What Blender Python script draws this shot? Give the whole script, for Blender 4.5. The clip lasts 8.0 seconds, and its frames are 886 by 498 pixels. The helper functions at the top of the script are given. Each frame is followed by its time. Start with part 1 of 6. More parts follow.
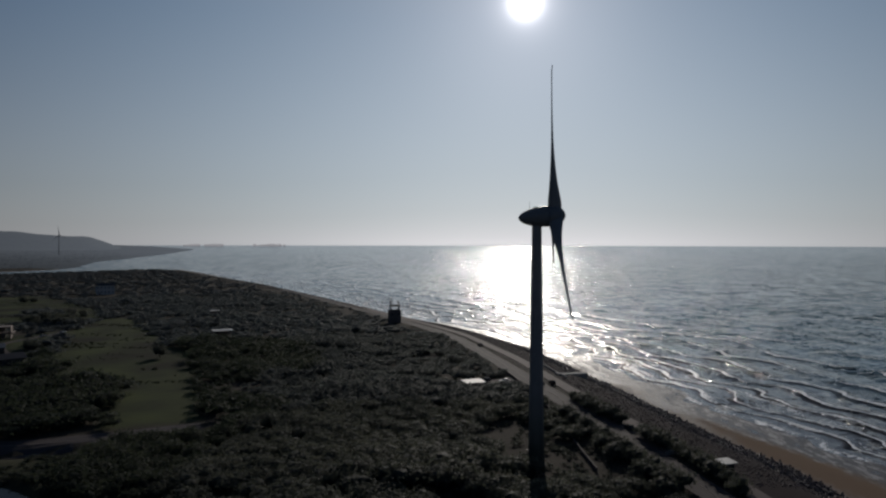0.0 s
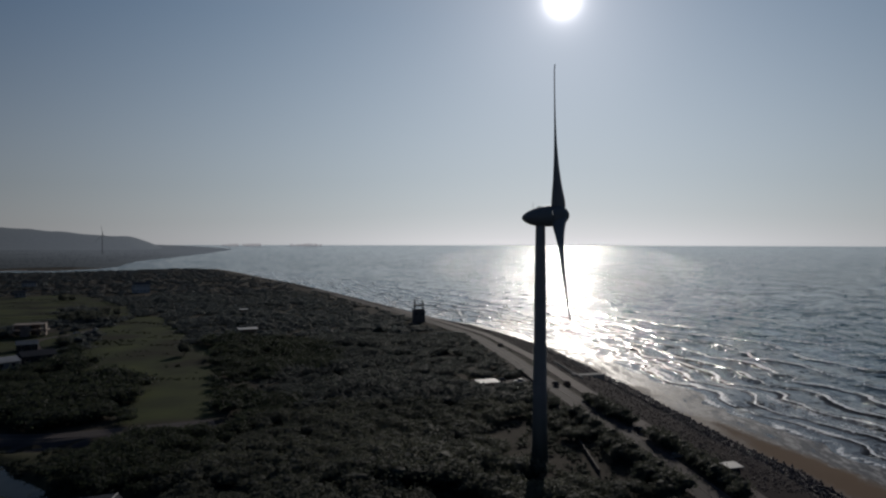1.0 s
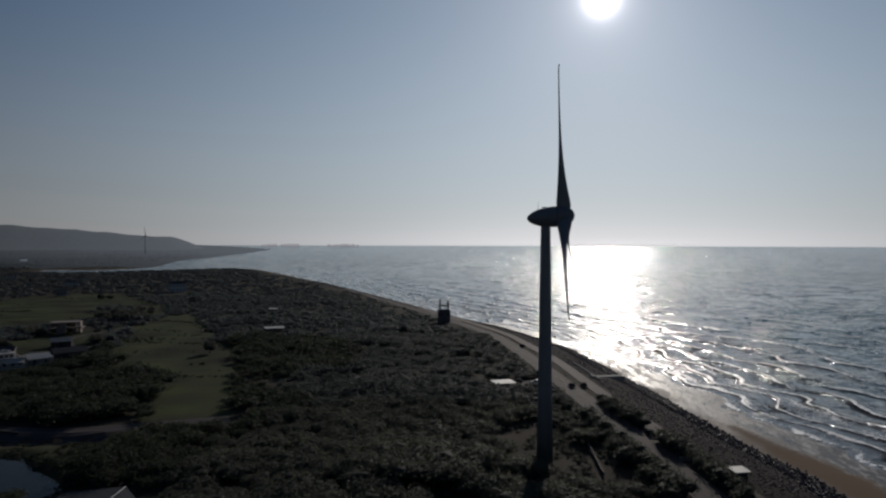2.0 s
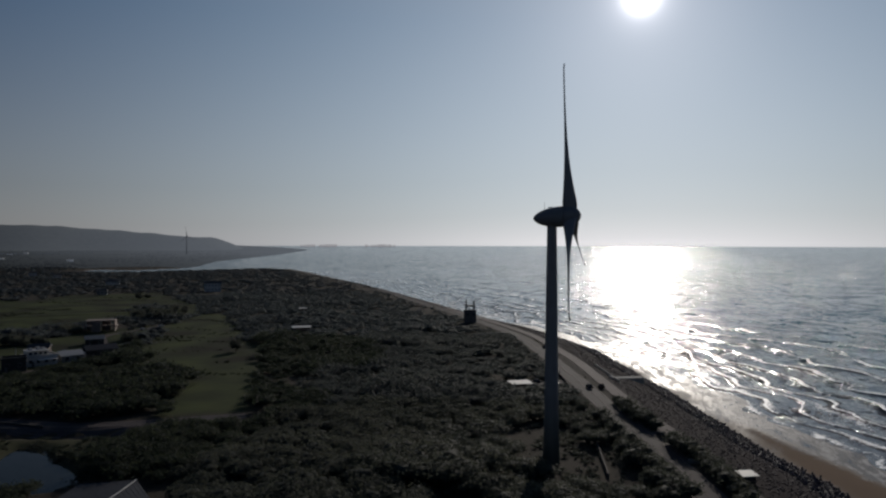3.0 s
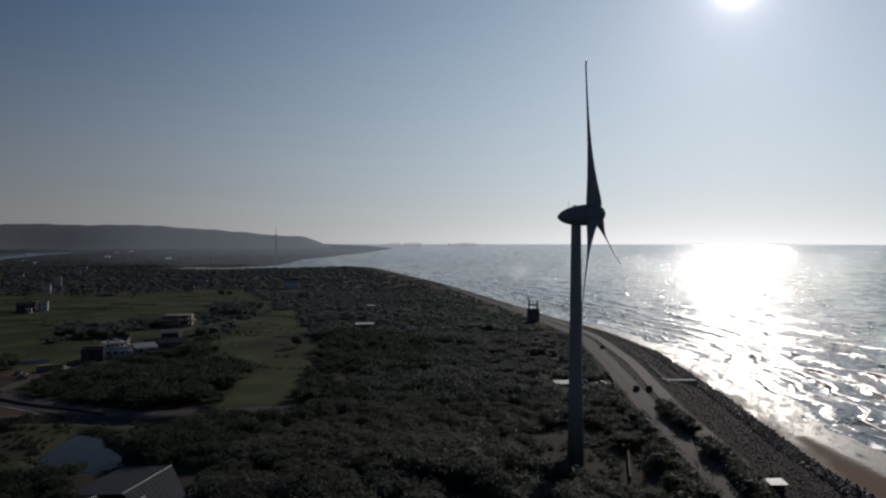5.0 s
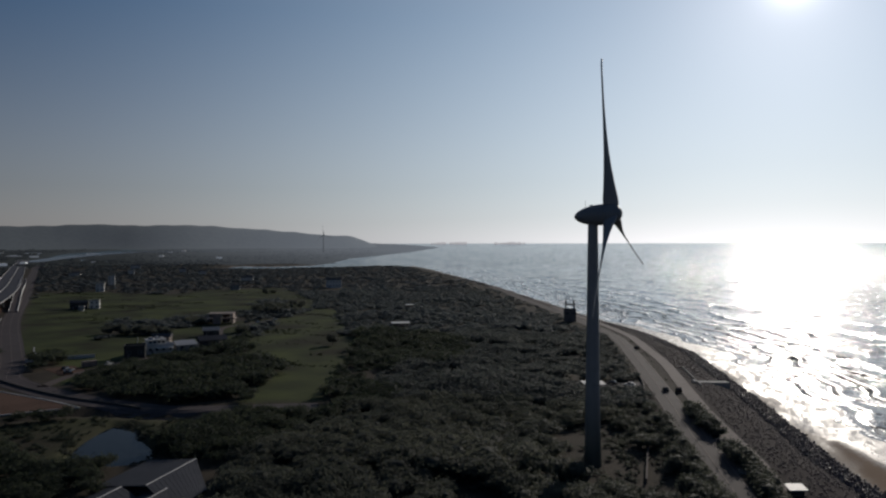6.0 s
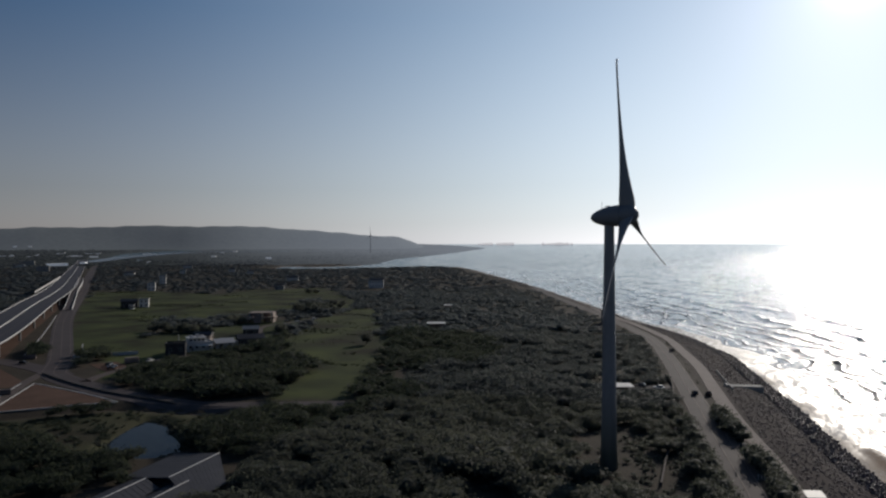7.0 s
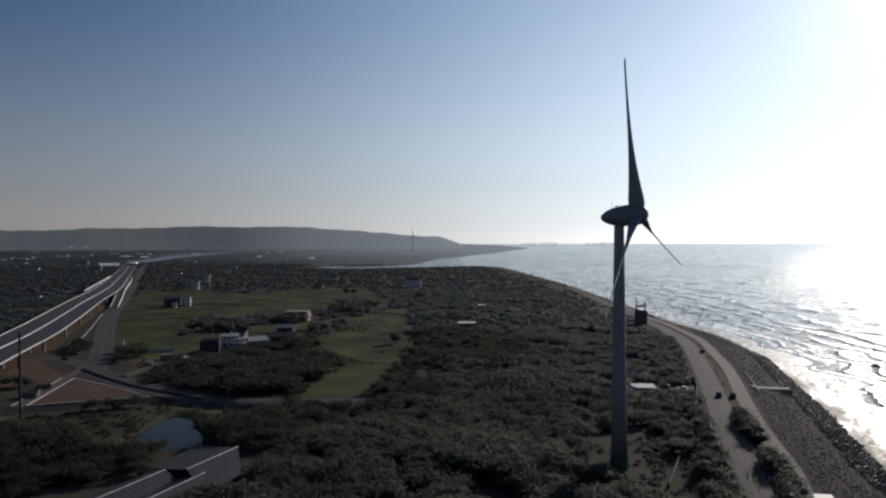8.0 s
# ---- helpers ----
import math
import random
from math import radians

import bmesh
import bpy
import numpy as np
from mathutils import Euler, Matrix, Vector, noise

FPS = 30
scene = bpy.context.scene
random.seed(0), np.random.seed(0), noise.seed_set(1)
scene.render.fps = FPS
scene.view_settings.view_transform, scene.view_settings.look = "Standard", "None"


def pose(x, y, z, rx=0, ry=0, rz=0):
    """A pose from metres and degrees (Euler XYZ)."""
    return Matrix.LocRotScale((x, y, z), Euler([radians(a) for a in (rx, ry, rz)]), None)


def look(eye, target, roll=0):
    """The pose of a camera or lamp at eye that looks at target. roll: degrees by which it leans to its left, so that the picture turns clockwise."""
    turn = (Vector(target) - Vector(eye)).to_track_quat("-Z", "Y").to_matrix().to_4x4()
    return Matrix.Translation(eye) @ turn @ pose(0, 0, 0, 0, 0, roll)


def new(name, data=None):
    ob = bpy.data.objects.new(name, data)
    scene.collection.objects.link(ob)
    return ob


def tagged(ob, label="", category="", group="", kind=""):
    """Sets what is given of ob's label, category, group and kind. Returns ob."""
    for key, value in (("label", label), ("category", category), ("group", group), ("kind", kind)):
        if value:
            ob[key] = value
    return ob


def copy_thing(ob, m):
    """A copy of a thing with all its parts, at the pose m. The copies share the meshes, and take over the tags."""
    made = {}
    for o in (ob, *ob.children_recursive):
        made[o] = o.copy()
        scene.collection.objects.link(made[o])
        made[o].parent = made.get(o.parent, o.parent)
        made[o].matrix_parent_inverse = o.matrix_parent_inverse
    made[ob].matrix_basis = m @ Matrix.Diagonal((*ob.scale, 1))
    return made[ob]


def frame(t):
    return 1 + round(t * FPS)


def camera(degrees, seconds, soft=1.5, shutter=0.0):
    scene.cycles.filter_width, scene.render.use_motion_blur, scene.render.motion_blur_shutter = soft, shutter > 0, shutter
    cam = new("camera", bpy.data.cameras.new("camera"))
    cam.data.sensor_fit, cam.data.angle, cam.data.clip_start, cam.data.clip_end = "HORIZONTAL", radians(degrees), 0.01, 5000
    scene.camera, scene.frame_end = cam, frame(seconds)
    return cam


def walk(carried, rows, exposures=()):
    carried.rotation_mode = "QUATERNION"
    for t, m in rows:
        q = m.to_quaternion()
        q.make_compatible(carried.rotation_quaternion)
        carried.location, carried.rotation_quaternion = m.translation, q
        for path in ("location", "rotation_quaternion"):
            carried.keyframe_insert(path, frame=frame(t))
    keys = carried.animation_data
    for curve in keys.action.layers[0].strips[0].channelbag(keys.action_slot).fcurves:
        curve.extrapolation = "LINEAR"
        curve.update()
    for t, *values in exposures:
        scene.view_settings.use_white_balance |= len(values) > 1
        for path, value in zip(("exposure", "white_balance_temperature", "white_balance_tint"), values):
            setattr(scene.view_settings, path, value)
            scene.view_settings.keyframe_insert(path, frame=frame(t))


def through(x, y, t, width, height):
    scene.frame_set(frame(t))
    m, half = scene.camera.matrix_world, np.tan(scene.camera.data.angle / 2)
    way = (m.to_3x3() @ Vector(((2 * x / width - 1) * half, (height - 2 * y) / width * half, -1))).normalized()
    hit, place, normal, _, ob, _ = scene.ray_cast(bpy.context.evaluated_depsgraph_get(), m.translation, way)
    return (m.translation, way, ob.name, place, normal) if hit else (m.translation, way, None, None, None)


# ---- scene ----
cam = camera(64.1, 8.0, soft=2.3)
PATH = [
    (0, (2.099, 3.213, 61.054), (2.057, 5.212, 61.036), 0.1),
    (0.5, (6.366, 3.068, 61.074), (6.273, 5.066, 61.055), 0.2),
    (1, (10.643, 3.041, 61.136), (10.499, 5.035, 61.117), 0.1),
    (1.5, (14.886, 3.085, 61.173), (14.69, 5.075, 61.154), 0.1),
    (3, (27.23, 3.469, 61.099), (26.876, 5.437, 61.082), 0.1),
    (3.5, (31.264, 3.84, 61.097), (30.86, 5.799, 61.078), 0.0),
    (4, (35.245, 4.345, 61.118), (34.79, 6.293, 61.099), -0.1),
    (4.5, (39.228, 4.898, 61.155), (38.706, 6.829, 61.135), -0.0),
    (6, (51.119, 6.719, 61.496), (50.404, 8.587, 61.472), -0.1),
    (6.5, (55.126, 7.462, 61.559), (54.348, 9.304, 61.536), -0.1),
    (7, (59.355, 8.318, 61.605), (58.515, 10.133, 61.583), -0.1),
    (7.5, (63.707, 9.184, 61.641), (62.807, 10.97, 61.618), -0.1),
    (8, (68.119, 9.984, 61.651), (67.168, 11.744, 61.629), -0.2),
]
EXPOSURES = [(0.0, -0.42, 6430, 12), (4.0, -0.2, 6480, 12), (6.5, 0.33, 6510, 12), (8.0, 0.7, 6500, 12)]
walk(cam, [(t, look(eye, target, roll)) for t, eye, target, roll in PATH], EXPOSURES)

# ---------------------------------------------------------------- light
SUN_AZ, SUN_EL = radians(5.4), radians(18.6)
SUN_DIR = Vector((math.sin(SUN_AZ) * math.cos(SUN_EL), math.cos(SUN_AZ) * math.cos(SUN_EL), math.sin(SUN_EL)))
SKY_STRENGTH, SUN_STRENGTH = 0.027, 2.2

world = bpy.data.worlds.new("sky")
scene.world = world
world.use_nodes = True
wn, wl = world.node_tree.nodes, world.node_tree.links
wn.clear()
sky = wn.new("ShaderNodeTexSky")
sky.sky_type, sky.sun_disc = "NISHITA", False
sky.sun_elevation, sky.sun_rotation = SUN_EL, SUN_AZ
sky.air_density, sky.dust_density, sky.ozone_density = 1.0, 0.15, 3.0
coord = wn.new("ShaderNodeTexCoord")
back = wn.new("ShaderNodeBackground")
back.inputs["Strength"].default_value = SKY_STRENGTH
pale = wn.new("ShaderNodeHueSaturation")
up = wn.new("ShaderNodeSeparateXYZ")
wl.new(coord.outputs["Generated"], up.inputs[0])
fade = wn.new("ShaderNodeMapRange")
fade.inputs["From Min"].default_value, fade.inputs["From Max"].default_value = 0.0, 0.3
fade.inputs["To Min"].default_value, fade.inputs["To Max"].default_value = 0.28, 1.2
wl.new(up.outputs["Z"], fade.inputs["Value"])
wl.new(fade.outputs[0], pale.inputs["Saturation"])
wl.new(sky.outputs[0], pale.inputs["Color"])
mauve = wn.new("ShaderNodeMix")
mauve.data_type, mauve.blend_type = "RGBA", "MULTIPLY"
mauve.inputs["Factor"].default_value = 1.0
mauve.inputs["B"].default_value = (1.0, 0.97, 1.05, 1)
wl.new(pale.outputs[0], mauve.inputs["A"])
wl.new(mauve.outputs["Result"], back.inputs["Color"])
# the bright haze round the sun
dot = wn.new("ShaderNodeVectorMath")
dot.operation = "DOT_PRODUCT"
dot.inputs[1].default_value = SUN_DIR
wl.new(coord.outputs["Generated"], dot.inputs[0])
clampd = wn.new("ShaderNodeMath")
clampd.operation = "MAXIMUM"
clampd.inputs[1].default_value = 0.0
wl.new(dot.outputs["Value"], clampd.inputs[0])
total = None
for power, amount in ((7000, 3.5), (1500, 0.5), (160, 0.17), (26, 0.08)):
    p = wn.new("ShaderNodeMath")
    p.operation = "POWER"
    p.inputs[1].default_value = power
    wl.new(clampd.outputs[0], p.inputs[0])
    m = wn.new("ShaderNodeMath")
    m.operation = "MULTIPLY"
    m.inputs[1].default_value = amount
    wl.new(p.outputs[0], m.inputs[0])
    if total:
        a = wn.new("ShaderNodeMath")
        a.operation = "ADD"
        wl.new(total.outputs[0], a.inputs[0])
        wl.new(m.outputs[0], a.inputs[1])
        total = a
    else:
        total = m
halo = wn.new("ShaderNodeBackground")
halo.inputs["Color"].default_value = (1.0, 0.965, 0.985, 1)
wl.new(total.outputs[0], halo.inputs["Strength"])
# the broad pale-blue glow on the sun's side of the sky
p = wn.new("ShaderNodeMath")
p.operation = "POWER"
p.inputs[1].default_value = 4.5
wl.new(clampd.outputs[0], p.inputs[0])
m = wn.new("ShaderNodeMath")
m.operation = "MULTIPLY"
m.inputs[1].default_value = 0.39
wl.new(p.outputs[0], m.inputs[0])
low = wn.new("ShaderNodeMapRange")
low.inputs["From Min"].default_value, low.inputs["From Max"].default_value = 0.0, 0.36
low.inputs["To Min"].default_value, low.inputs["To Max"].default_value = 1.28, 0.7
wl.new(up.outputs["Z"], low.inputs["Value"])
shaped = wn.new("ShaderNodeMath")
shaped.operation = "MULTIPLY"
wl.new(m.outputs[0], shaped.inputs[0])
wl.new(low.outputs[0], shaped.inputs[1])
broad = wn.new("ShaderNodeBackground")
broad.inputs["Color"].default_value = (0.805, 0.975, 1.04, 1)
wl.new(shaped.outputs[0], broad.inputs["Strength"])
inner = wn.new("ShaderNodeAddShader")
wl.new(back.outputs[0], inner.inputs[0])
wl.new(halo.outputs[0], inner.inputs[1])
both = wn.new("ShaderNodeAddShader")
wl.new(inner.outputs[0], both.inputs[0])
wl.new(broad.outputs[0], both.inputs[1])
wout = wn.new("ShaderNodeOutputWorld")
wl.new(both.outputs[0], wout.inputs["Surface"])

sun = new("sun", bpy.data.lights.new("sun", "SUN"))
sun.data.energy, sun.data.angle, sun.data.color = SUN_STRENGTH, radians(0.53), (1.0, 0.93, 0.82)
sun.matrix_world = look(SUN_DIR * 900, (0, 0, 0))


# ---------------------------------------------------------------- materials
def material(name, low, high, rough=0.8, scale=1.0, fine=8.0, bump=0.3, metal=0.0, depth=0.05, island=False, each=False, glow=None, glow_strength=0.0, shine=0.5, spread=0.4):
    """A surface that varies between two colours at two scales, with a fine relief. Scale: pattern size in 1/m."""
    m = bpy.data.materials.new(name)
    m.use_nodes = True
    n, l = m.node_tree.nodes, m.node_tree.links
    b = n["Principled BSDF"]
    b.inputs["Roughness"].default_value, b.inputs["Metallic"].default_value = rough, metal
    b.inputs["Specular IOR Level"].default_value = shine
    geo = n.new("ShaderNodeNewGeometry")
    big, small = n.new("ShaderNodeTexNoise"), n.new("ShaderNodeTexNoise")
    for t, s, d in ((big, scale, 3), (small, scale * fine, 4)):
        t.inputs["Scale"].default_value, t.inputs["Detail"].default_value = s, d
        l.new(geo.outputs["Position"], t.inputs["Vector"])
    mixf = n.new("ShaderNodeMath")
    mixf.operation = "MULTIPLY_ADD"
    mixf.inputs[1].default_value = 0.5
    half = n.new("ShaderNodeMath")
    half.operation = "MULTIPLY"
    half.inputs[1].default_value = 0.5
    l.new(big.outputs[0], half.inputs[0])
    l.new(small.outputs[0], mixf.inputs[0])
    l.new(half.outputs[0], mixf.inputs[2])
    source = mixf
    if island or each:
        rnd = geo.outputs["Random Per Island"]
        if each:
            rnd = n.new("ShaderNodeObjectInfo").outputs["Random"]
        add = n.new("ShaderNodeMath")
        add.operation = "MULTIPLY_ADD"
        add.inputs[1].default_value = spread
        l.new(rnd, add.inputs[0])
        sub = n.new("ShaderNodeMath")
        sub.operation = "SUBTRACT"
        sub.inputs[1].default_value = spread / 2
        l.new(mixf.outputs[0], sub.inputs[0])
        l.new(sub.outputs[0], add.inputs[2])
        source = add
    ramp = n.new("ShaderNodeValToRGB")
    ramp.color_ramp.elements[0].position, ramp.color_ramp.elements[1].position = 0.3, 0.7
    ramp.color_ramp.elements[0].color, ramp.color_ramp.elements[1].color = (*low, 1), (*high, 1)
    l.new(source.outputs[0], ramp.inputs[0])
    l.new(ramp.outputs[0], b.inputs["Base Color"])
    if bump:
        bp = n.new("ShaderNodeBump")
        bp.inputs["Strength"].default_value, bp.inputs["Distance"].default_value = bump, depth
        l.new(small.outputs[0], bp.inputs["Height"])
        l.new(bp.outputs[0], b.inputs["Normal"])
    if glow:
        b.inputs["Emission Color"].default_value = (*glow, 1)
        b.inputs["Emission Strength"].default_value = glow_strength
    return m


def leaf_material(name, low, high, through=0.5, forward=0.5):
    """Leaves: waxy, and much light comes through them, most of it straight on."""
    m = material(name, low, high, rough=0.7, scale=0.035, fine=20, bump=0, island=True, spread=0.16, shine=0.16)
    n, l = m.node_tree.nodes, m.node_tree.links
    b, out = n["Principled BSDF"], n["Material Output"]
    geo = next(x for x in n if x.type == "NEW_GEOMETRY")
    ramp = next(x for x in n if x.type == "VALTORGB")
    # small leaves average out: their common surface leans upwards
    own = n.new("ShaderNodeVectorMath")
    own.operation = "SCALE"
    own.inputs["Scale"].default_value = 0.45
    l.new(geo.outputs["Normal"], own.inputs[0])
    lean = n.new("ShaderNodeVectorMath")
    lean.operation = "ADD"
    lean.inputs[1].default_value = (0, 0, 0.75)
    l.new(own.outputs[0], lean.inputs[0])
    even = n.new("ShaderNodeVectorMath")
    even.operation = "NORMALIZE"
    l.new(lean.outputs[0], even.inputs[0])
    l.new(even.outputs[0], b.inputs["Normal"])
    bright = n.new("ShaderNodeVectorMath")
    bright.operation = "SCALE"
    bright.inputs["Scale"].default_value = 2.3
    l.new(ramp.outputs[0], bright.inputs[0])
    tr = n.new("ShaderNodeBsdfTranslucent")
    l.new(bright.outputs[0], tr.inputs["Color"])
    on = n.new("ShaderNodeBsdfRefraction")
    on.inputs["Roughness"].default_value, on.inputs["IOR"].default_value = 0.7, 1.4
    l.new(bright.outputs[0], on.inputs["Color"])
    passing = n.new("ShaderNodeMixShader")
    passing.inputs[0].default_value = forward
    l.new(tr.outputs[0], passing.inputs[1])
    l.new(on.outputs[0], passing.inputs[2])
    mx = n.new("ShaderNodeMixShader")
    mx.inputs[0].default_value = through
    l.new(b.outputs[0], mx.inputs[1])
    l.new(passing.outputs[0], mx.inputs[2])
    l.new(mx.outputs[0], out.inputs["Surface"])
    return m


M = {
    "turbine": material("turbine_paint", (0.17, 0.175, 0.18), (0.21, 0.215, 0.22), 0.5, 0.3, 10, 0.04, shine=0.3),
    "blade": material("blade_paint", (0.2, 0.205, 0.21), (0.25, 0.255, 0.26), 0.55, 0.3, 10, 0.02, shine=0.3),
    "asphalt": material("asphalt", (0.057, 0.048, 0.048), (0.088, 0.075, 0.075), 0.8, 0.12, 30, 0.2, shine=0.06),
    "deck": material("dark_asphalt", (0.026, 0.023, 0.026), (0.042, 0.037, 0.04), 0.65, 0.12, 30, 0.2, shine=0.2),
    "oldroad": material("worn_concrete_road", (0.075, 0.06, 0.055), (0.12, 0.098, 0.09), 0.8, 0.2, 20, 0.2, shine=0.06),
    "prom": material("pale_paving", (0.112, 0.09, 0.085), (0.168, 0.136, 0.128), 0.8, 0.3, 12, 0.2, shine=0.06),
    "concrete": material("concrete", (0.2, 0.19, 0.18), (0.34, 0.33, 0.31), 0.85, 0.4, 10, 0.2, shine=0.15),
    "stained": material("stained_concrete", (0.075, 0.07, 0.068), (0.15, 0.14, 0.135), 0.85, 0.4, 10, 0.2, shine=0.1),
    "white": material("white_paint", (0.45, 0.43, 0.4), (0.62, 0.6, 0.56), 0.6, 0.4, 8, 0.05, shine=0.3),
    "pale": material("pale_concrete", (0.36, 0.35, 0.34), (0.5, 0.49, 0.48), 0.8, 0.3, 10, 0.1, shine=0.2),
    "dark": material("dark_wall", (0.03, 0.03, 0.032), (0.06, 0.06, 0.06), 0.85, 0.4, 8, 0.2, shine=0.1),
    "soil": material("bare_red_soil", (0.07, 0.043, 0.033), (0.12, 0.075, 0.056), 0.95, 0.1, 12, 0.4, shine=0.05),
    "rock": material("dark_sea_rock", (0.032, 0.022, 0.025), (0.1, 0.069, 0.076), 0.7, 0.8, 6, 0.5, island=True, shine=0.3, spread=0.2),
    "bark": material("bark", (0.05, 0.04, 0.03), (0.11, 0.09, 0.07), 0.9, 1.5, 8, 0.5),
    "glass": material("dark_glass", (0.02, 0.025, 0.03), (0.04, 0.045, 0.05), 0.08, 0.5, 4, 0),
    "roof": material("grey_metal_roof", (0.038, 0.038, 0.044), (0.058, 0.058, 0.066), 0.65, 0.2, 14, 0.05, shine=0.12),
    "rust": material("weathered_sheet", (0.14, 0.1, 0.08), (0.28, 0.22, 0.19), 0.8, 0.5, 8, 0.2),
    "steel": material("dark_steel", (0.08, 0.08, 0.085), (0.14, 0.14, 0.145), 0.5, 0.8, 8, 0.1, metal=0.6),
    "leaf": leaf_material("leaves", (0.033, 0.04, 0.034), (0.114, 0.118, 0.088)),
    "leaf_core": leaf_material("shaded_leaves", (0.038, 0.045, 0.039), (0.096, 0.103, 0.082)),
    # middle-distance leaves: slightly bluer, a first touch of haze in their colour
    "wood": leaf_material("woodland_leaves", (0.038, 0.046, 0.046), (0.104, 0.112, 0.1)),
    "wood_core": leaf_material("woodland_shade", (0.046, 0.054, 0.054), (0.096, 0.105, 0.1)),
    "inland": leaf_material("inland_leaves", (0.02, 0.028, 0.019), (0.06, 0.069, 0.044)),
    "inland_core": leaf_material("inland_shade", (0.024, 0.031, 0.022), (0.054, 0.062, 0.042)),
    # far leaves: haze painted into the colour, paler and bluer with distance
    "wood_far": leaf_material("haze_paled_leaves", (0.05, 0.059, 0.058), (0.08, 0.09, 0.088), forward=0.3),
    "far_leaf": leaf_material("haze_blue_woodland", (0.058, 0.068, 0.07), (0.084, 0.096, 0.1), forward=0.3),
    # no air is modelled: haze on hill, plain and far copses is emission
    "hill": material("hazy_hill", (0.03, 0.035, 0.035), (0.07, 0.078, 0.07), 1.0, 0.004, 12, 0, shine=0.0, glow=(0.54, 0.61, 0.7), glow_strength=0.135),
    # faint emission lifts the far turbine's paint as haze would
    "far_turbine": material("hazy_turbine_paint", (0.1, 0.1, 0.1), (0.14, 0.14, 0.14), 0.7, 0.3, 10, 0, shine=0.1, glow=(0.55, 0.62, 0.72), glow_strength=0.04),
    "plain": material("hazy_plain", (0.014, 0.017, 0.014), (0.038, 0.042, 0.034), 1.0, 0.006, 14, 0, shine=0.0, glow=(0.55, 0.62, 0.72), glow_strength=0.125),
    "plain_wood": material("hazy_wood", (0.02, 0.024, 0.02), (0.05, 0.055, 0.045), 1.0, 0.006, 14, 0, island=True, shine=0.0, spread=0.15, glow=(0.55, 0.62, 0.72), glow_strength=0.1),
    # far houses glow: haze and roof glare put into emission
    "houses": material("hazy_houses", (0.25, 0.26, 0.27), (0.8, 0.8, 0.8), 0.6, 0.01, 4, 0, island=True, shine=0.4, glow=(0.6, 0.65, 0.72), glow_strength=0.12),
    "tussock": material("dry_tussocks", (0.03, 0.034, 0.017), (0.06, 0.068, 0.028), 0.95, 0.05, 20, 0, island=True, shine=0.03, spread=0.2),
    "tetrapod": material("weathered_concrete", (0.07, 0.055, 0.057), (0.14, 0.112, 0.114), 0.65, 0.5, 8, 0.3, each=True, shine=0.3, spread=0.25),
    # skyline blocks paled towards the sky by emission in place of haze
    "city": material("hazy_towers", (0.2, 0.2, 0.2), (0.3, 0.3, 0.3), 1.0, 0.01, 4, 0, shine=0.0, glow=(0.9, 0.88, 0.9), glow_strength=0.4),
}


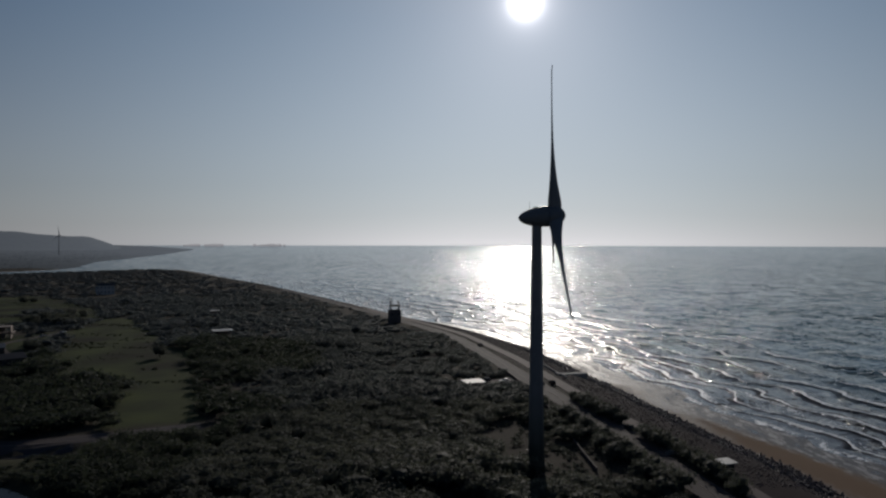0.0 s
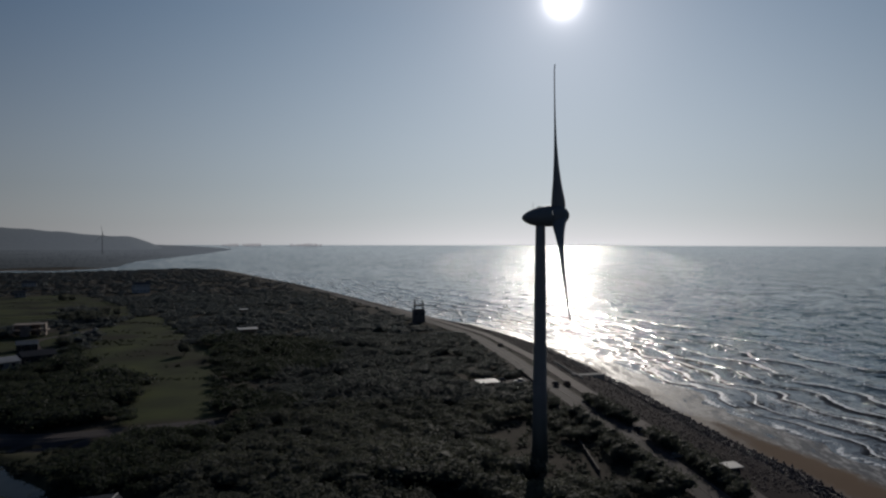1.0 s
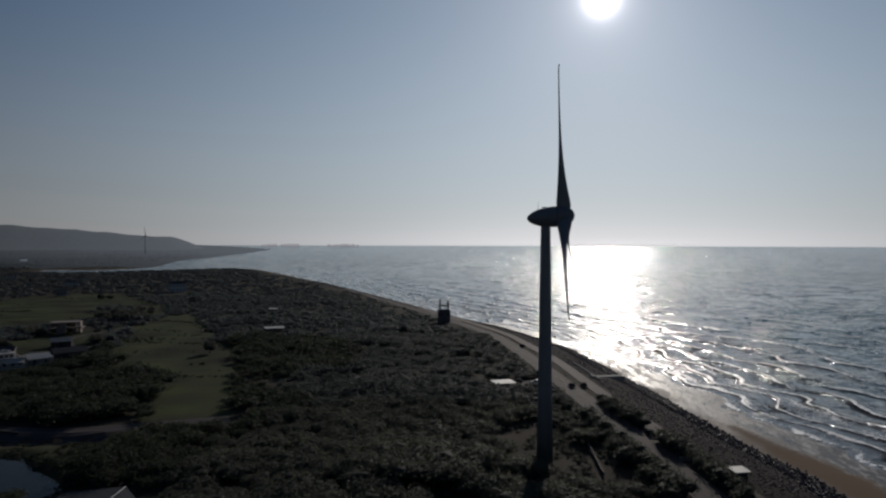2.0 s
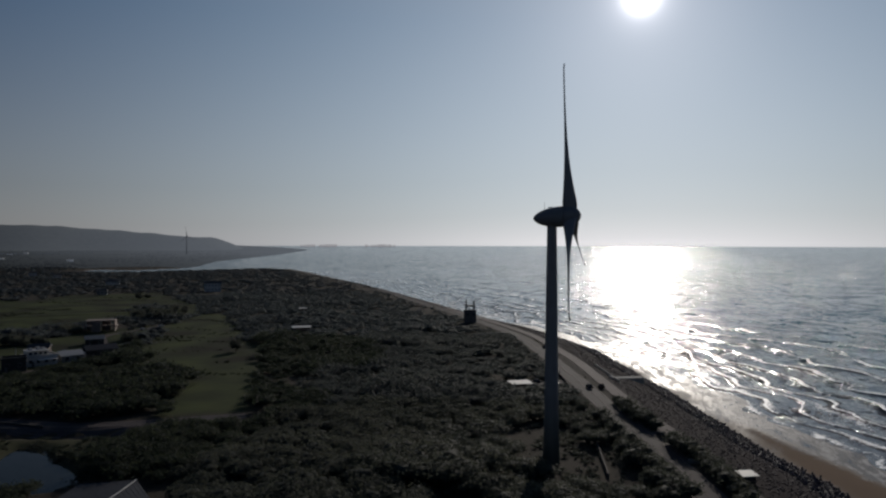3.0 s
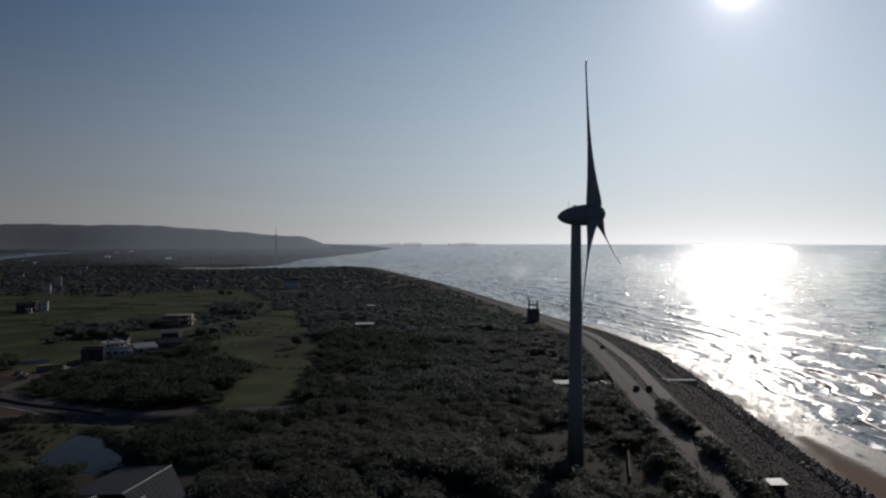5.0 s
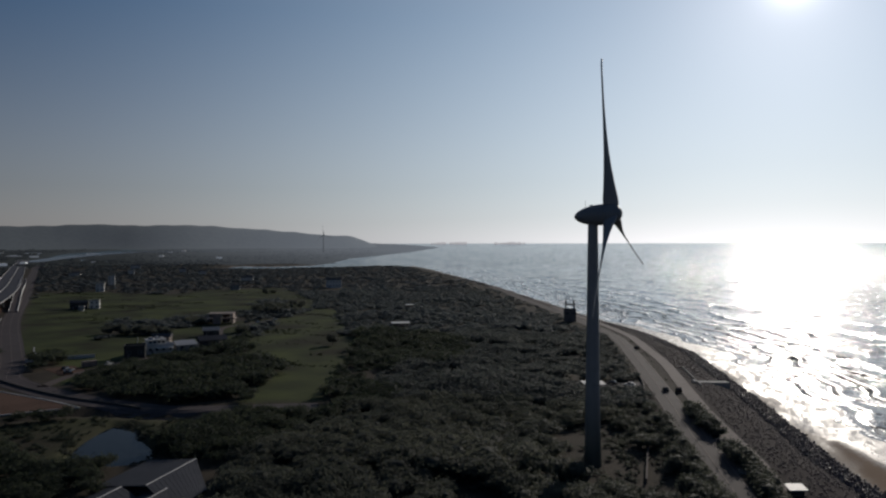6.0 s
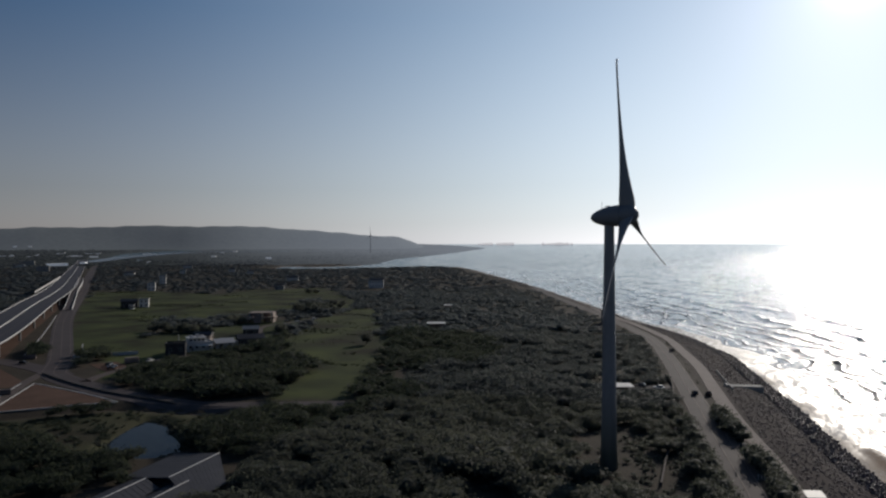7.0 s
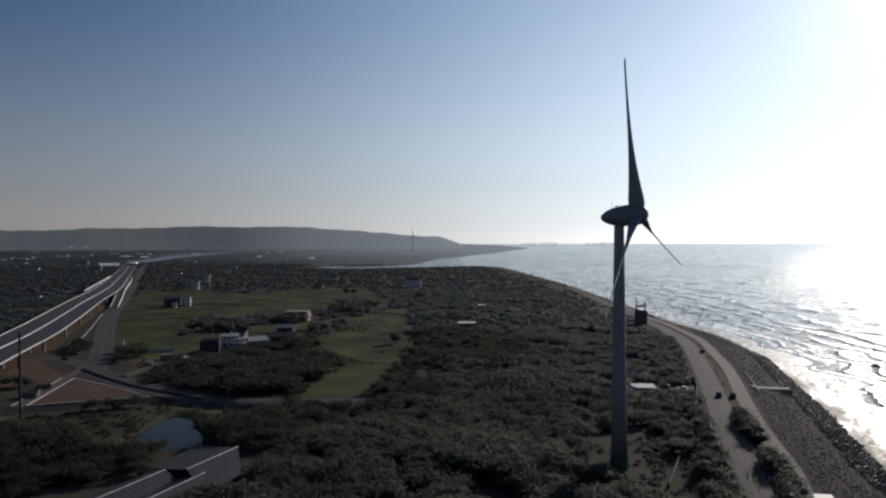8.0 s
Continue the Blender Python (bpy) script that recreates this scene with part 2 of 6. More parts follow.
def ground_material():
    """Scrub soil inland, rock rubble on the slope, sand on the beach, darker and shinier where the sea wets it."""
    m = material("ground", (0.032, 0.028, 0.022), (0.07, 0.058, 0.045), 0.95, 0.08, 20, 0.6, depth=0.2, shine=0.04)
    n, l = m.node_tree.nodes, m.node_tree.links
    b = n["Principled BSDF"]
    ramp = next(x for x in n if x.type == "VALTORGB")
    at = n.new("ShaderNodeAttribute")
    at.attribute_name = "sand"
    wet = n.new("ShaderNodeAttribute")
    wet.attribute_name = "wet"
    dry_c, wet_c = n.new("ShaderNodeRGB"), n.new("ShaderNodeRGB")
    dry_c.outputs[0].default_value, wet_c.outputs[0].default_value = (0.2, 0.135, 0.09, 1), (0.072, 0.06, 0.056, 1)
    c1, c2 = n.new("ShaderNodeMix"), n.new("ShaderNodeMix")
    c1.data_type = c2.data_type = "RGBA"
    l.new(wet.outputs["Fac"], c1.inputs["Factor"])
    l.new(dry_c.outputs[0], c1.inputs["A"])
    l.new(wet_c.outputs[0], c1.inputs["B"])
    l.new(at.outputs["Fac"], c2.inputs["Factor"])
    l.new(ramp.outputs[0], c2.inputs["A"])
    l.new(c1.outputs["Result"], c2.inputs["B"])
    l.new(c2.outputs["Result"], b.inputs["Base Color"])
    field = n.new("ShaderNodeAttribute")
    field.attribute_name = "field"
    tone = n.new("ShaderNodeTexNoise")
    tone.inputs["Scale"].default_value, tone.inputs["Detail"].default_value = 0.028, 9
    l.new(next(x for x in n if x.type == "NEW_GEOMETRY").outputs["Position"], tone.inputs["Vector"])
    green = n.new("ShaderNodeValToRGB")
    green.color_ramp.elements[0].position, green.color_ramp.elements[1].position = 0.36, 0.68
    green.color_ramp.elements[0].color, green.color_ramp.elements[1].color = (0.026, 0.025, 0.015, 1), (0.072, 0.084, 0.031, 1)
    mid = green.color_ramp.elements.new(0.5)
    mid.color = (0.042, 0.05, 0.022, 1)
    l.new(tone.outputs[0], green.inputs[0])
    c3 = n.new("ShaderNodeMix")
    c3.data_type = "RGBA"
    l.new(field.outputs["Fac"], c3.inputs["Factor"])
    l.new(c2.outputs["Result"], c3.inputs["A"])
    l.new(green.outputs[0], c3.inputs["B"])
    bank_a = n.new("ShaderNodeAttribute")
    bank_a.attribute_name = "bank"
    c4 = n.new("ShaderNodeMix")
    c4.data_type = "RGBA"
    c4.inputs["B"].default_value = (0.03, 0.0205, 0.0235, 1)
    l.new(bank_a.outputs["Fac"], c4.inputs["Factor"])
    l.new(c3.outputs["Result"], c4.inputs["A"])
    # foam left behind in lacy streaks on the wet sand
    lie = n.new("ShaderNodeMapping")
    lie.inputs["Rotation"].default_value = (0, 0, radians(-14))
    lie.inputs["Scale"].default_value = (0.3, 0.09, 1.0)
    l.new(next(x for x in n if x.type == "NEW_GEOMETRY").outputs["Position"], lie.inputs["Vector"])
    lace = n.new("ShaderNodeTexNoise")
    lace.inputs["Scale"].default_value, lace.inputs["Detail"].default_value, lace.inputs["Roughness"].default_value = 1.0, 7, 0.7
    l.new(lie.outputs[0], lace.inputs["Vector"])
    cut = n.new("ShaderNodeMapRange")
    cut.inputs["From Min"].default_value, cut.inputs["From Max"].default_value = 0.47, 0.62
    l.new(lace.outputs[0], cut.inputs["Value"])
    onwet = n.new("ShaderNodeMath")
    onwet.operation = "MULTIPLY"
    l.new(cut.outputs[0], onwet.inputs[0])
    l.new(wet.outputs["Fac"], onwet.inputs[1])
    c5 = n.new("ShaderNodeMix")
    c5.data_type = "RGBA"
    c5.inputs["B"].default_value = (0.5, 0.49, 0.48, 1)
    l.new(onwet.outputs[0], c5.inputs["Factor"])
    l.new(c4.outputs["Result"], c5.inputs["A"])
    l.new(c5.outputs["Result"], b.inputs["Base Color"])
    r = n.new("ShaderNodeMapRange")
    r.inputs["To Min"].default_value, r.inputs["To Max"].default_value = 0.9, 0.5
    l.new(wet.outputs["Fac"], r.inputs["Value"])
    # the sand dries in streaks between the runs of the waves
    damp = n.new("ShaderNodeMath")
    damp.operation = "MULTIPLY_ADD"
    damp.inputs[1].default_value, damp.inputs[2].default_value = 1.8, -0.9
    l.new(lace.outputs[0], damp.inputs[0])
    streaked = n.new("ShaderNodeMath")
    streaked.operation = "MULTIPLY_ADD"
    streaked.use_clamp = True
    l.new(damp.outputs[0], streaked.inputs[0])
    l.new(wet.outputs["Fac"], streaked.inputs[1])
    l.new(r.outputs[0], streaked.inputs[2])
    l.new(streaked.outputs[0], b.inputs["Roughness"])
    r3 = n.new("ShaderNodeMapRange")
    r3.inputs["To Min"].default_value, r3.inputs["To Max"].default_value = 0.04, 0.13
    l.new(wet.outputs["Fac"], r3.inputs["Value"])
    l.new(r3.outputs[0], b.inputs["Specular IOR Level"])
    bp = next(x for x in n if x.type == "BUMP")
    r2 = n.new("ShaderNodeMapRange")
    r2.inputs["To Min"].default_value, r2.inputs["To Max"].default_value = 0.6, 0.35
    l.new(at.outputs["Fac"], r2.inputs["Value"])
    l.new(r2.outputs[0], bp.inputs["Strength"])
    return m


def water_material(name, deep, rough, strength, foam=True, scale=0.35):
    m = bpy.data.materials.new(name)
    m.use_nodes = True
    n, l = m.node_tree.nodes, m.node_tree.links
    b, out = n["Principled BSDF"], n["Material Output"]
    b.inputs["Base Color"].default_value = (*deep, 1)
    b.inputs["Roughness"].default_value, b.inputs["IOR"].default_value = rough, 1.33
    geo = n.new("ShaderNodeNewGeometry")
    stretch = n.new("ShaderNodeMapping")
    stretch.inputs["Rotation"].default_value = (0, 0, radians(-18))
    stretch.inputs["Scale"].default_value = (0.55, 1.0, 1.0)
    l.new(geo.outputs["Position"], stretch.inputs["Vector"])
    gust = n.new("ShaderNodeTexNoise")
    gust.inputs["Scale"].default_value, gust.inputs["Detail"].default_value = 0.032, 7
    l.new(stretch.outputs[0], gust.inputs["Vector"])
    force = n.new("ShaderNodeMapRange")
    gust.inputs["Roughness"].default_value = 0.68
    force.inputs["From Min"].default_value, force.inputs["From Max"].default_value = 0.36, 0.64
    force.inputs["To Min"].default_value, force.inputs["To Max"].default_value = (0.45, 1.75) if foam else (0.12, 2.1)
    l.new(gust.outputs[0], force.inputs["Value"])
    power = force.outputs[0]
    patch_tilt = None
    if foam:
        # wave groups run in from the sea and lie across the view's width as broken streaks
        total_patch = None
        for across, along, share in ((0.7, 0.24, 1.1), (0.3, 0.08, 1.3), (0.11, 0.02, 1.2), (0.05, 0.0075, 0.8)):
            group = n.new("ShaderNodeMapping")
            group.inputs["Rotation"].default_value = (0, 0, radians(-12))
            group.inputs["Scale"].default_value = (across, along, 1.0)
            l.new(geo.outputs["Position"], group.inputs["Vector"])
            t = n.new("ShaderNodeTexNoise")
            t.inputs["Scale"].default_value, t.inputs["Detail"].default_value = 1.0, 2
            l.new(group.outputs[0], t.inputs["Vector"])
            shift = n.new("ShaderNodeVectorMath")
            shift.operation = "SUBTRACT"
            shift.inputs[1].default_value = (0.5, 0.5, 0.5)
            l.new(t.outputs["Color"], shift.inputs[0])
            weigh = n.new("ShaderNodeVectorMath")
            weigh.operation = "SCALE"
            weigh.inputs["Scale"].default_value = share
            l.new(shift.outputs[0], weigh.inputs[0])
            if total_patch is None:
                total_patch = weigh.outputs[0]
            else:
                plus = n.new("ShaderNodeVectorMath")
                plus.operation = "ADD"
                l.new(total_patch, plus.inputs[0])
                l.new(weigh.outputs[0], plus.inputs[1])
                total_patch = plus.outputs[0]
        split = n.new("ShaderNodeSeparateXYZ")
        l.new(total_patch, split.inputs[0])
        rough_patch = n.new("ShaderNodeMapRange")
        rough_patch.inputs["From Min"].default_value, rough_patch.inputs["From Max"].default_value = -0.1, 0.2
        rough_patch.inputs["To Min"].default_value, rough_patch.inputs["To Max"].default_value = 0.22, 2.1
        l.new(split.outputs["Z"], rough_patch.inputs["Value"])
        grouped = n.new("ShaderNodeMath")
        grouped.operation = "MULTIPLY"
        l.new(power, grouped.inputs[0])
        l.new(rough_patch.outputs[0], grouped.inputs[1])
        power = grouped.outputs[0]
        patch_tilt = n.new("ShaderNodeVectorMath")
        patch_tilt.operation = "MULTIPLY"
        patch_tilt.inputs[1].default_value = (0.11, 0.11, 0)
        l.new(total_patch, patch_tilt.inputs[0])
        murk = n.new("ShaderNodeAttribute")
        murk.attribute_name = "silt"
        hue = n.new("ShaderNodeMix")
        hue.data_type = "RGBA"
        hue.inputs["A"].default_value, hue.inputs["B"].default_value = (*deep, 1), (0.085, 0.07, 0.06, 1)
        l.new(murk.outputs["Fac"], hue.inputs["Factor"])
        l.new(hue.outputs["Result"], b.inputs["Base Color"])
        ruffled = n.new("ShaderNodeAttribute")
        ruffled.attribute_name = "ruffle"
        scaled = n.new("ShaderNodeMath")
        scaled.operation = "MULTIPLY"
        l.new(power, scaled.inputs[0])
        l.new(ruffled.outputs["Fac"], scaled.inputs[1])
        power = scaled.outputs[0]
    total = geo.outputs["Normal"]
    for k, (size, slope) in enumerate(((scale * 0.1, strength * 0.15), (scale * 0.32, strength * 0.45), (scale * 1.1, strength * 0.8), (scale * 4, strength * 0.75))):
        t = n.new("ShaderNodeTexNoise")
        t.inputs["Scale"].default_value, t.inputs["Detail"].default_value = size, 2
        l.new(stretch.outputs[0], t.inputs["Vector"])
        shift = n.new("ShaderNodeVectorMath")
        shift.operation = "SUBTRACT"
        shift.inputs[1].default_value = (0.5, 0.5, 0.5)
        l.new(t.outputs["Color"], shift.inputs[0])
        tilt = n.new("ShaderNodeVectorMath")
        tilt.operation = "MULTIPLY"
        tilt.inputs[1].default_value = (slope, slope, 0)
        push = n.new("ShaderNodeVectorMath")
        push.operation = "SCALE"
        size_of = n.new("ShaderNodeVectorMath")
        size_of.operation = "LENGTH"
        l.new(shift.outputs[0], size_of.inputs[0])
        tail = n.new("ShaderNodeMath")
        tail.operation = "MULTIPLY_ADD"
        tail.inputs[1].default_value, tail.inputs[2].default_value = 6.0, 0.1
        l.new(size_of.outputs["Value"], tail.inputs[0])
        steep = n.new("ShaderNodeVectorMath")
        steep.operation = "SCALE"
        l.new(shift.outputs[0], steep.inputs[0])
        l.new(tail.outputs[0], steep.inputs["Scale"])
        l.new(steep.outputs[0], push.inputs[0])
        l.new(power, push.inputs["Scale"])
        l.new(push.outputs[0], tilt.inputs[0])
        plus = n.new("ShaderNodeVectorMath")
        plus.operation = "ADD"
        l.new(total, plus.inputs[0])
        l.new(tilt.outputs[0], plus.inputs[1])
        total = plus.outputs[0]
    if foam:
        # the rolling waves: where each stands in its course, and how hard it breaks
        roll = n.new("ShaderNodeAttribute")
        roll.attribute_name = "roll"
        fray = n.new("ShaderNodeTexNoise")
        fray.inputs["Scale"].default_value, fray.inputs["Detail"].default_value = 0.22, 5
        l.new(geo.outputs["Position"], fray.inputs["Vector"])
        bent = n.new("ShaderNodeMath")
        bent.operation = "MULTIPLY_ADD"
        bent.inputs[1].default_value = 0.18
        l.new(fray.outputs[0], bent.inputs[0])
        l.new(roll.outputs["Fac"], bent.inputs[2])
        turn = n.new("ShaderNodeMath")
        turn.operation = "FRACT"
        l.new(bent.outputs[0], turn.inputs[0])
        breaks = n.new("ShaderNodeAttribute")
        breaks.attribute_name = "breaker"
        # the steep front of a breaking wave leans towards the beach
        rise = n.new("ShaderNodeMapRange")
        rise.interpolation_type = "SMOOTHSTEP"
        rise.inputs["From Min"].default_value, rise.inputs["From Max"].default_value = 0.7, 0.96
        rise.inputs["To Max"].default_value = 0.23
        l.new(turn.outputs[0], rise.inputs["Value"])
        steepness = n.new("ShaderNodeMath")
        steepness.operation = "MULTIPLY"
        l.new(rise.outputs[0], steepness.inputs[0])
        l.new(breaks.outputs["Fac"], steepness.inputs[1])
        face = n.new("ShaderNodeVectorMath")
        face.operation = "SCALE"
        face.inputs[0].default_value = (-0.85, -0.52, 0)
        l.new(steepness.outputs[0], face.inputs["Scale"])
        plus = n.new("ShaderNodeVectorMath")
        plus.operation = "ADD"
        l.new(total, plus.inputs[0])
        l.new(face.outputs[0], plus.inputs[1])
        total = plus.outputs[0]
    if patch_tilt:
        plus = n.new("ShaderNodeVectorMath")
        plus.operation = "ADD"
        l.new(total, plus.inputs[0])
        l.new(patch_tilt.outputs[0], plus.inputs[1])
        total = plus.outputs[0]
    unit = n.new("ShaderNodeVectorMath")
    unit.operation = "NORMALIZE"
    l.new(total, unit.inputs[0])
    l.new(unit.outputs[0], b.inputs["Normal"])
    if foam:
        fm = n.new("ShaderNodeBsdfDiffuse")
        fm.inputs["Color"].default_value = (0.88, 0.89, 0.9, 1)
        at = n.new("ShaderNodeAttribute")
        at.attribute_name = "foam"
        lace = n.new("ShaderNodeTexNoise")
        lace.inputs["Scale"].default_value, lace.inputs["Detail"].default_value = 0.9, 6
        l.new(geo.outputs["Position"], lace.inputs["Vector"])
        add = n.new("ShaderNodeMath")
        add.operation = "ADD"
        l.new(at.outputs["Fac"], add.inputs[0])
        l.new(lace.outputs[0], add.inputs[1])
        # a thin line of foam along each breaking crest, frayed behind
        crest_line = n.new("ShaderNodeMapRange")
        crest_line.inputs["From Min"].default_value, crest_line.inputs["From Max"].default_value = 0.0, 0.11
        crest_line.inputs["To Min"].default_value, crest_line.inputs["To Max"].default_value = 0.62, 0.0
        l.new(turn.outputs[0], crest_line.inputs["Value"])
        foam_line = n.new("ShaderNodeMath")
        foam_line.operation = "MULTIPLY_ADD"
        l.new(crest_line.outputs[0], foam_line.inputs[0])
        l.new(breaks.outputs["Fac"], foam_line.inputs[1])
        l.new(add.outputs[0], foam_line.inputs[2])
        cut = n.new("ShaderNodeMapRange")
        cut.inputs["From Min"].default_value, cut.inputs["From Max"].default_value = 0.76, 0.94
        cut.inputs["To Max"].default_value = 0.9
        l.new(foam_line.outputs[0], cut.inputs["Value"])
        mx = n.new("ShaderNodeMixShader")
        l.new(cut.outputs[0], mx.inputs[0])
        l.new(b.outputs[0], mx.inputs[1])
        gl = n.new("ShaderNodeBsdfGlossy")
        gl.inputs["Color"].default_value, gl.inputs["Roughness"].default_value = (0.8, 0.8, 0.8, 1), 0.55
        wetfoam = n.new("ShaderNodeMixShader")
        wetfoam.inputs[0].default_value = 0.5
        l.new(fm.outputs[0], wetfoam.inputs[1])
        l.new(gl.outputs[0], wetfoam.inputs[2])
        l.new(wetfoam.outputs[0], mx.inputs[2])
        l.new(mx.outputs[0], out.inputs["Surface"])
    return m


def tower_material():
    """Grey paint, with the foot graded in green bands."""
    m = material("tower_paint", (0.18, 0.185, 0.19), (0.23, 0.235, 0.24), 0.38, 0.3, 10, 0.04, shine=0.5)
    n, l = m.node_tree.nodes, m.node_tree.links
    ramp = next(x for x in n if x.type == "VALTORGB")
    xyz = n.new("ShaderNodeSeparateXYZ")
    l.new(next(x for x in n if x.type == "NEW_GEOMETRY").outputs["Position"], xyz.inputs[0])
    rng_ = n.new("ShaderNodeMapRange")
    rng_.inputs["From Min"].default_value, rng_.inputs["From Max"].default_value = 8.0, 24.0
    l.new(xyz.outputs["Z"], rng_.inputs["Value"])
    mx = n.new("ShaderNodeMix")
    mx.data_type = "RGBA"
    mx.inputs["A"].default_value = (0.05, 0.06, 0.05, 1)
    l.new(rng_.outputs[0], mx.inputs["Factor"])
    l.new(ramp.outputs[0], mx.inputs["B"])
    l.new(mx.outputs["Result"], n["Principled BSDF"].inputs["Base Color"])
    return m


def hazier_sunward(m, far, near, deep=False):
    """Paints haze into the far land's emission, stronger towards the sun's side."""
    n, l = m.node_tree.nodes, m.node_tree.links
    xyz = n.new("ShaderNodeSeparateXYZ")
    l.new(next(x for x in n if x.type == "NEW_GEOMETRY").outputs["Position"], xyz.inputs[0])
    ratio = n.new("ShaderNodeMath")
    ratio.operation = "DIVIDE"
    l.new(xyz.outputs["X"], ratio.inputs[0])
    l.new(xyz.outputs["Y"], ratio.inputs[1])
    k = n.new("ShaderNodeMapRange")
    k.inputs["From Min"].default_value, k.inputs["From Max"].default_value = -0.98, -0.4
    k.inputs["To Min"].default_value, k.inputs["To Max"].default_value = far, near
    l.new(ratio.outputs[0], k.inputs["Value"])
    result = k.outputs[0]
    # deep: the painted haze also thickens with distance
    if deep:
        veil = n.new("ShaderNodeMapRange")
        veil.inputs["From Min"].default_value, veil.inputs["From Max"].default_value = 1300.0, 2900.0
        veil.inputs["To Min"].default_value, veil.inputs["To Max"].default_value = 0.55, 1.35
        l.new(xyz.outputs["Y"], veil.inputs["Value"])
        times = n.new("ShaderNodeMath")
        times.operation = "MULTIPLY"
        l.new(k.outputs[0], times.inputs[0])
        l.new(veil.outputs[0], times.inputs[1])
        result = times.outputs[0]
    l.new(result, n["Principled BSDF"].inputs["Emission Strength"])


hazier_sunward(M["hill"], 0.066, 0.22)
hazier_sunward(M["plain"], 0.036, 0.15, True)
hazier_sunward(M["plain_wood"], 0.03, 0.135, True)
M["tower"] = tower_material()
M["ground"] = ground_material()
M["sea"] = water_material("sea_water", (0.014, 0.075, 0.1), 0.12, 1.08)
M["river"] = water_material("river_water", (0.05, 0.05, 0.05), 0.2, 0.32, foam=False, scale=0.3)
M["pond"] = water_material("pond_water", (0.012, 0.013, 0.012), 0.06, 0.035, foam=False, scale=0.8)
M["pond"].node_tree.nodes["Principled BSDF"].inputs["Specular IOR Level"].default_value = 0.1
M["sea"].node_tree.nodes["Principled BSDF"].inputs["Specular IOR Level"].default_value = 0.4


# ---------------------------------------------------------------- mesh helpers
def link_mesh(name, verts, faces, mat, smooth=False):
    me = bpy.data.meshes.new(name)
    me.from_pydata([tuple(v) for v in verts], [], [tuple(f) for f in faces])
    me.materials.append(mat)
    if smooth:
        me.polygons.foreach_set("use_smooth", [True] * len(me.polygons))
    me.update()
    return new(name, me)


def mesh_from_arrays(name, verts, tris, mat, smooth=False):
    """A mesh of triangles or quads from arrays."""
    me = bpy.data.meshes.new(name)
    k = tris.shape[1]
    me.vertices.add(len(verts))
    me.vertices.foreach_set("co", np.asarray(verts, np.float32).ravel())
    me.loops.add(tris.size)
    me.loops.foreach_set("vertex_index", np.asarray(tris, np.int32).ravel())
    me.polygons.add(len(tris))
    me.polygons.foreach_set("loop_start", np.arange(0, tris.size, k, dtype=np.int32))
    me.polygons.foreach_set("loop_total", np.full(len(tris), k, np.int32))
    if smooth:
        me.polygons.foreach_set("use_smooth", np.ones(len(tris), bool))
    me.materials.append(mat)
    me.update(calc_edges=True)
    me.validate()
    return me


def thing(name, label, category, at=(0, 0, 0), turn=0, group="", kind=""):
    e = new(name)
    e.empty_display_size = 0.5
    e.matrix_world = pose(*at, 0, 0, turn)
    return tagged(e, label, category, group, kind)


def part(name, bm, mat, parent, label="", smooth=False):
    """Links a bmesh as one mesh object under a thing or a part."""
    me = bpy.data.meshes.new(name)
    bm.normal_update()
    bm.to_mesh(me)
    bm.free()
    me.materials.append(mat)
    if smooth:
        me.polygons.foreach_set("use_smooth", [True] * len(me.polygons))
    ob = new(name, me)
    ob.parent = parent
    if label:
        ob["label"] = label
    return ob


def box(bm, centre, size, turn=0.0, bevel=0.0, tilt=(0, 0)):
    made = bmesh.ops.create_cube(bm, size=1.0)["verts"]
    m = pose(*centre, tilt[0], tilt[1], turn) @ Matrix.Diagonal((*size, 1))
    bmesh.ops.transform(bm, matrix=m, verts=made)
    if bevel:
        edges = list({e for v in made for e in v.link_edges})
        bmesh.ops.bevel(bm, geom=edges, offset=bevel, segments=1, affect="EDGES")
    return bm


def rod(bm, a, b, ra, rb=None, sides=8):
    """A tapered round bar from a to b."""
    a, b = Vector(a), Vector(b)
    rb = ra if rb is None else rb
    made = bmesh.ops.create_cone(bm, cap_ends=True, segments=sides, radius1=ra, radius2=rb, depth=(b - a).length)["verts"]
    q = (b - a).to_track_quat("Z", "Y").to_matrix().to_4x4()
    bmesh.ops.transform(bm, matrix=Matrix.Translation((a + b) / 2) @ q, verts=made)
    return bm


def lathe(bm, profile, sides=32):
    """A surface of revolution round z from rows of (radius, height)."""
    rings = [[bm.verts.new((r * math.cos(2 * math.pi * i / sides), r * math.sin(2 * math.pi * i / sides), z)) for i in range(sides)] for r, z in profile]
    for p, q in zip(rings, rings[1:]):
        for i in range(sides):
            bm.faces.new((p[i], p[(i + 1) % sides], q[(i + 1) % sides], q[i]))
    bm.faces.new(rings[0][::-1])
    bm.faces.new(rings[-1])
    return bm


def smoothstep(a, b, x):
    t = np.clip((x - a) / (b - a), 0, 1)
    return t * t * (3 - 2 * t)


def value_noise(x, y, seed):
    """Smooth noise between 0 and 1 with a cell of 1."""
    table = np.random.RandomState(seed).rand(256, 256)
    xi, yi = np.floor(x).astype(int), np.floor(y).astype(int)
    u, v = x - xi, y - yi
    u, v = u * u * (3 - 2 * u), v * v * (3 - 2 * v)
    g = lambda a, b: table[a % 256, b % 256]
    return (g(xi, yi) * (1 - u) + g(xi + 1, yi) * u) * (1 - v) + (g(xi, yi + 1) * (1 - u) + g(xi + 1, yi + 1) * u) * v


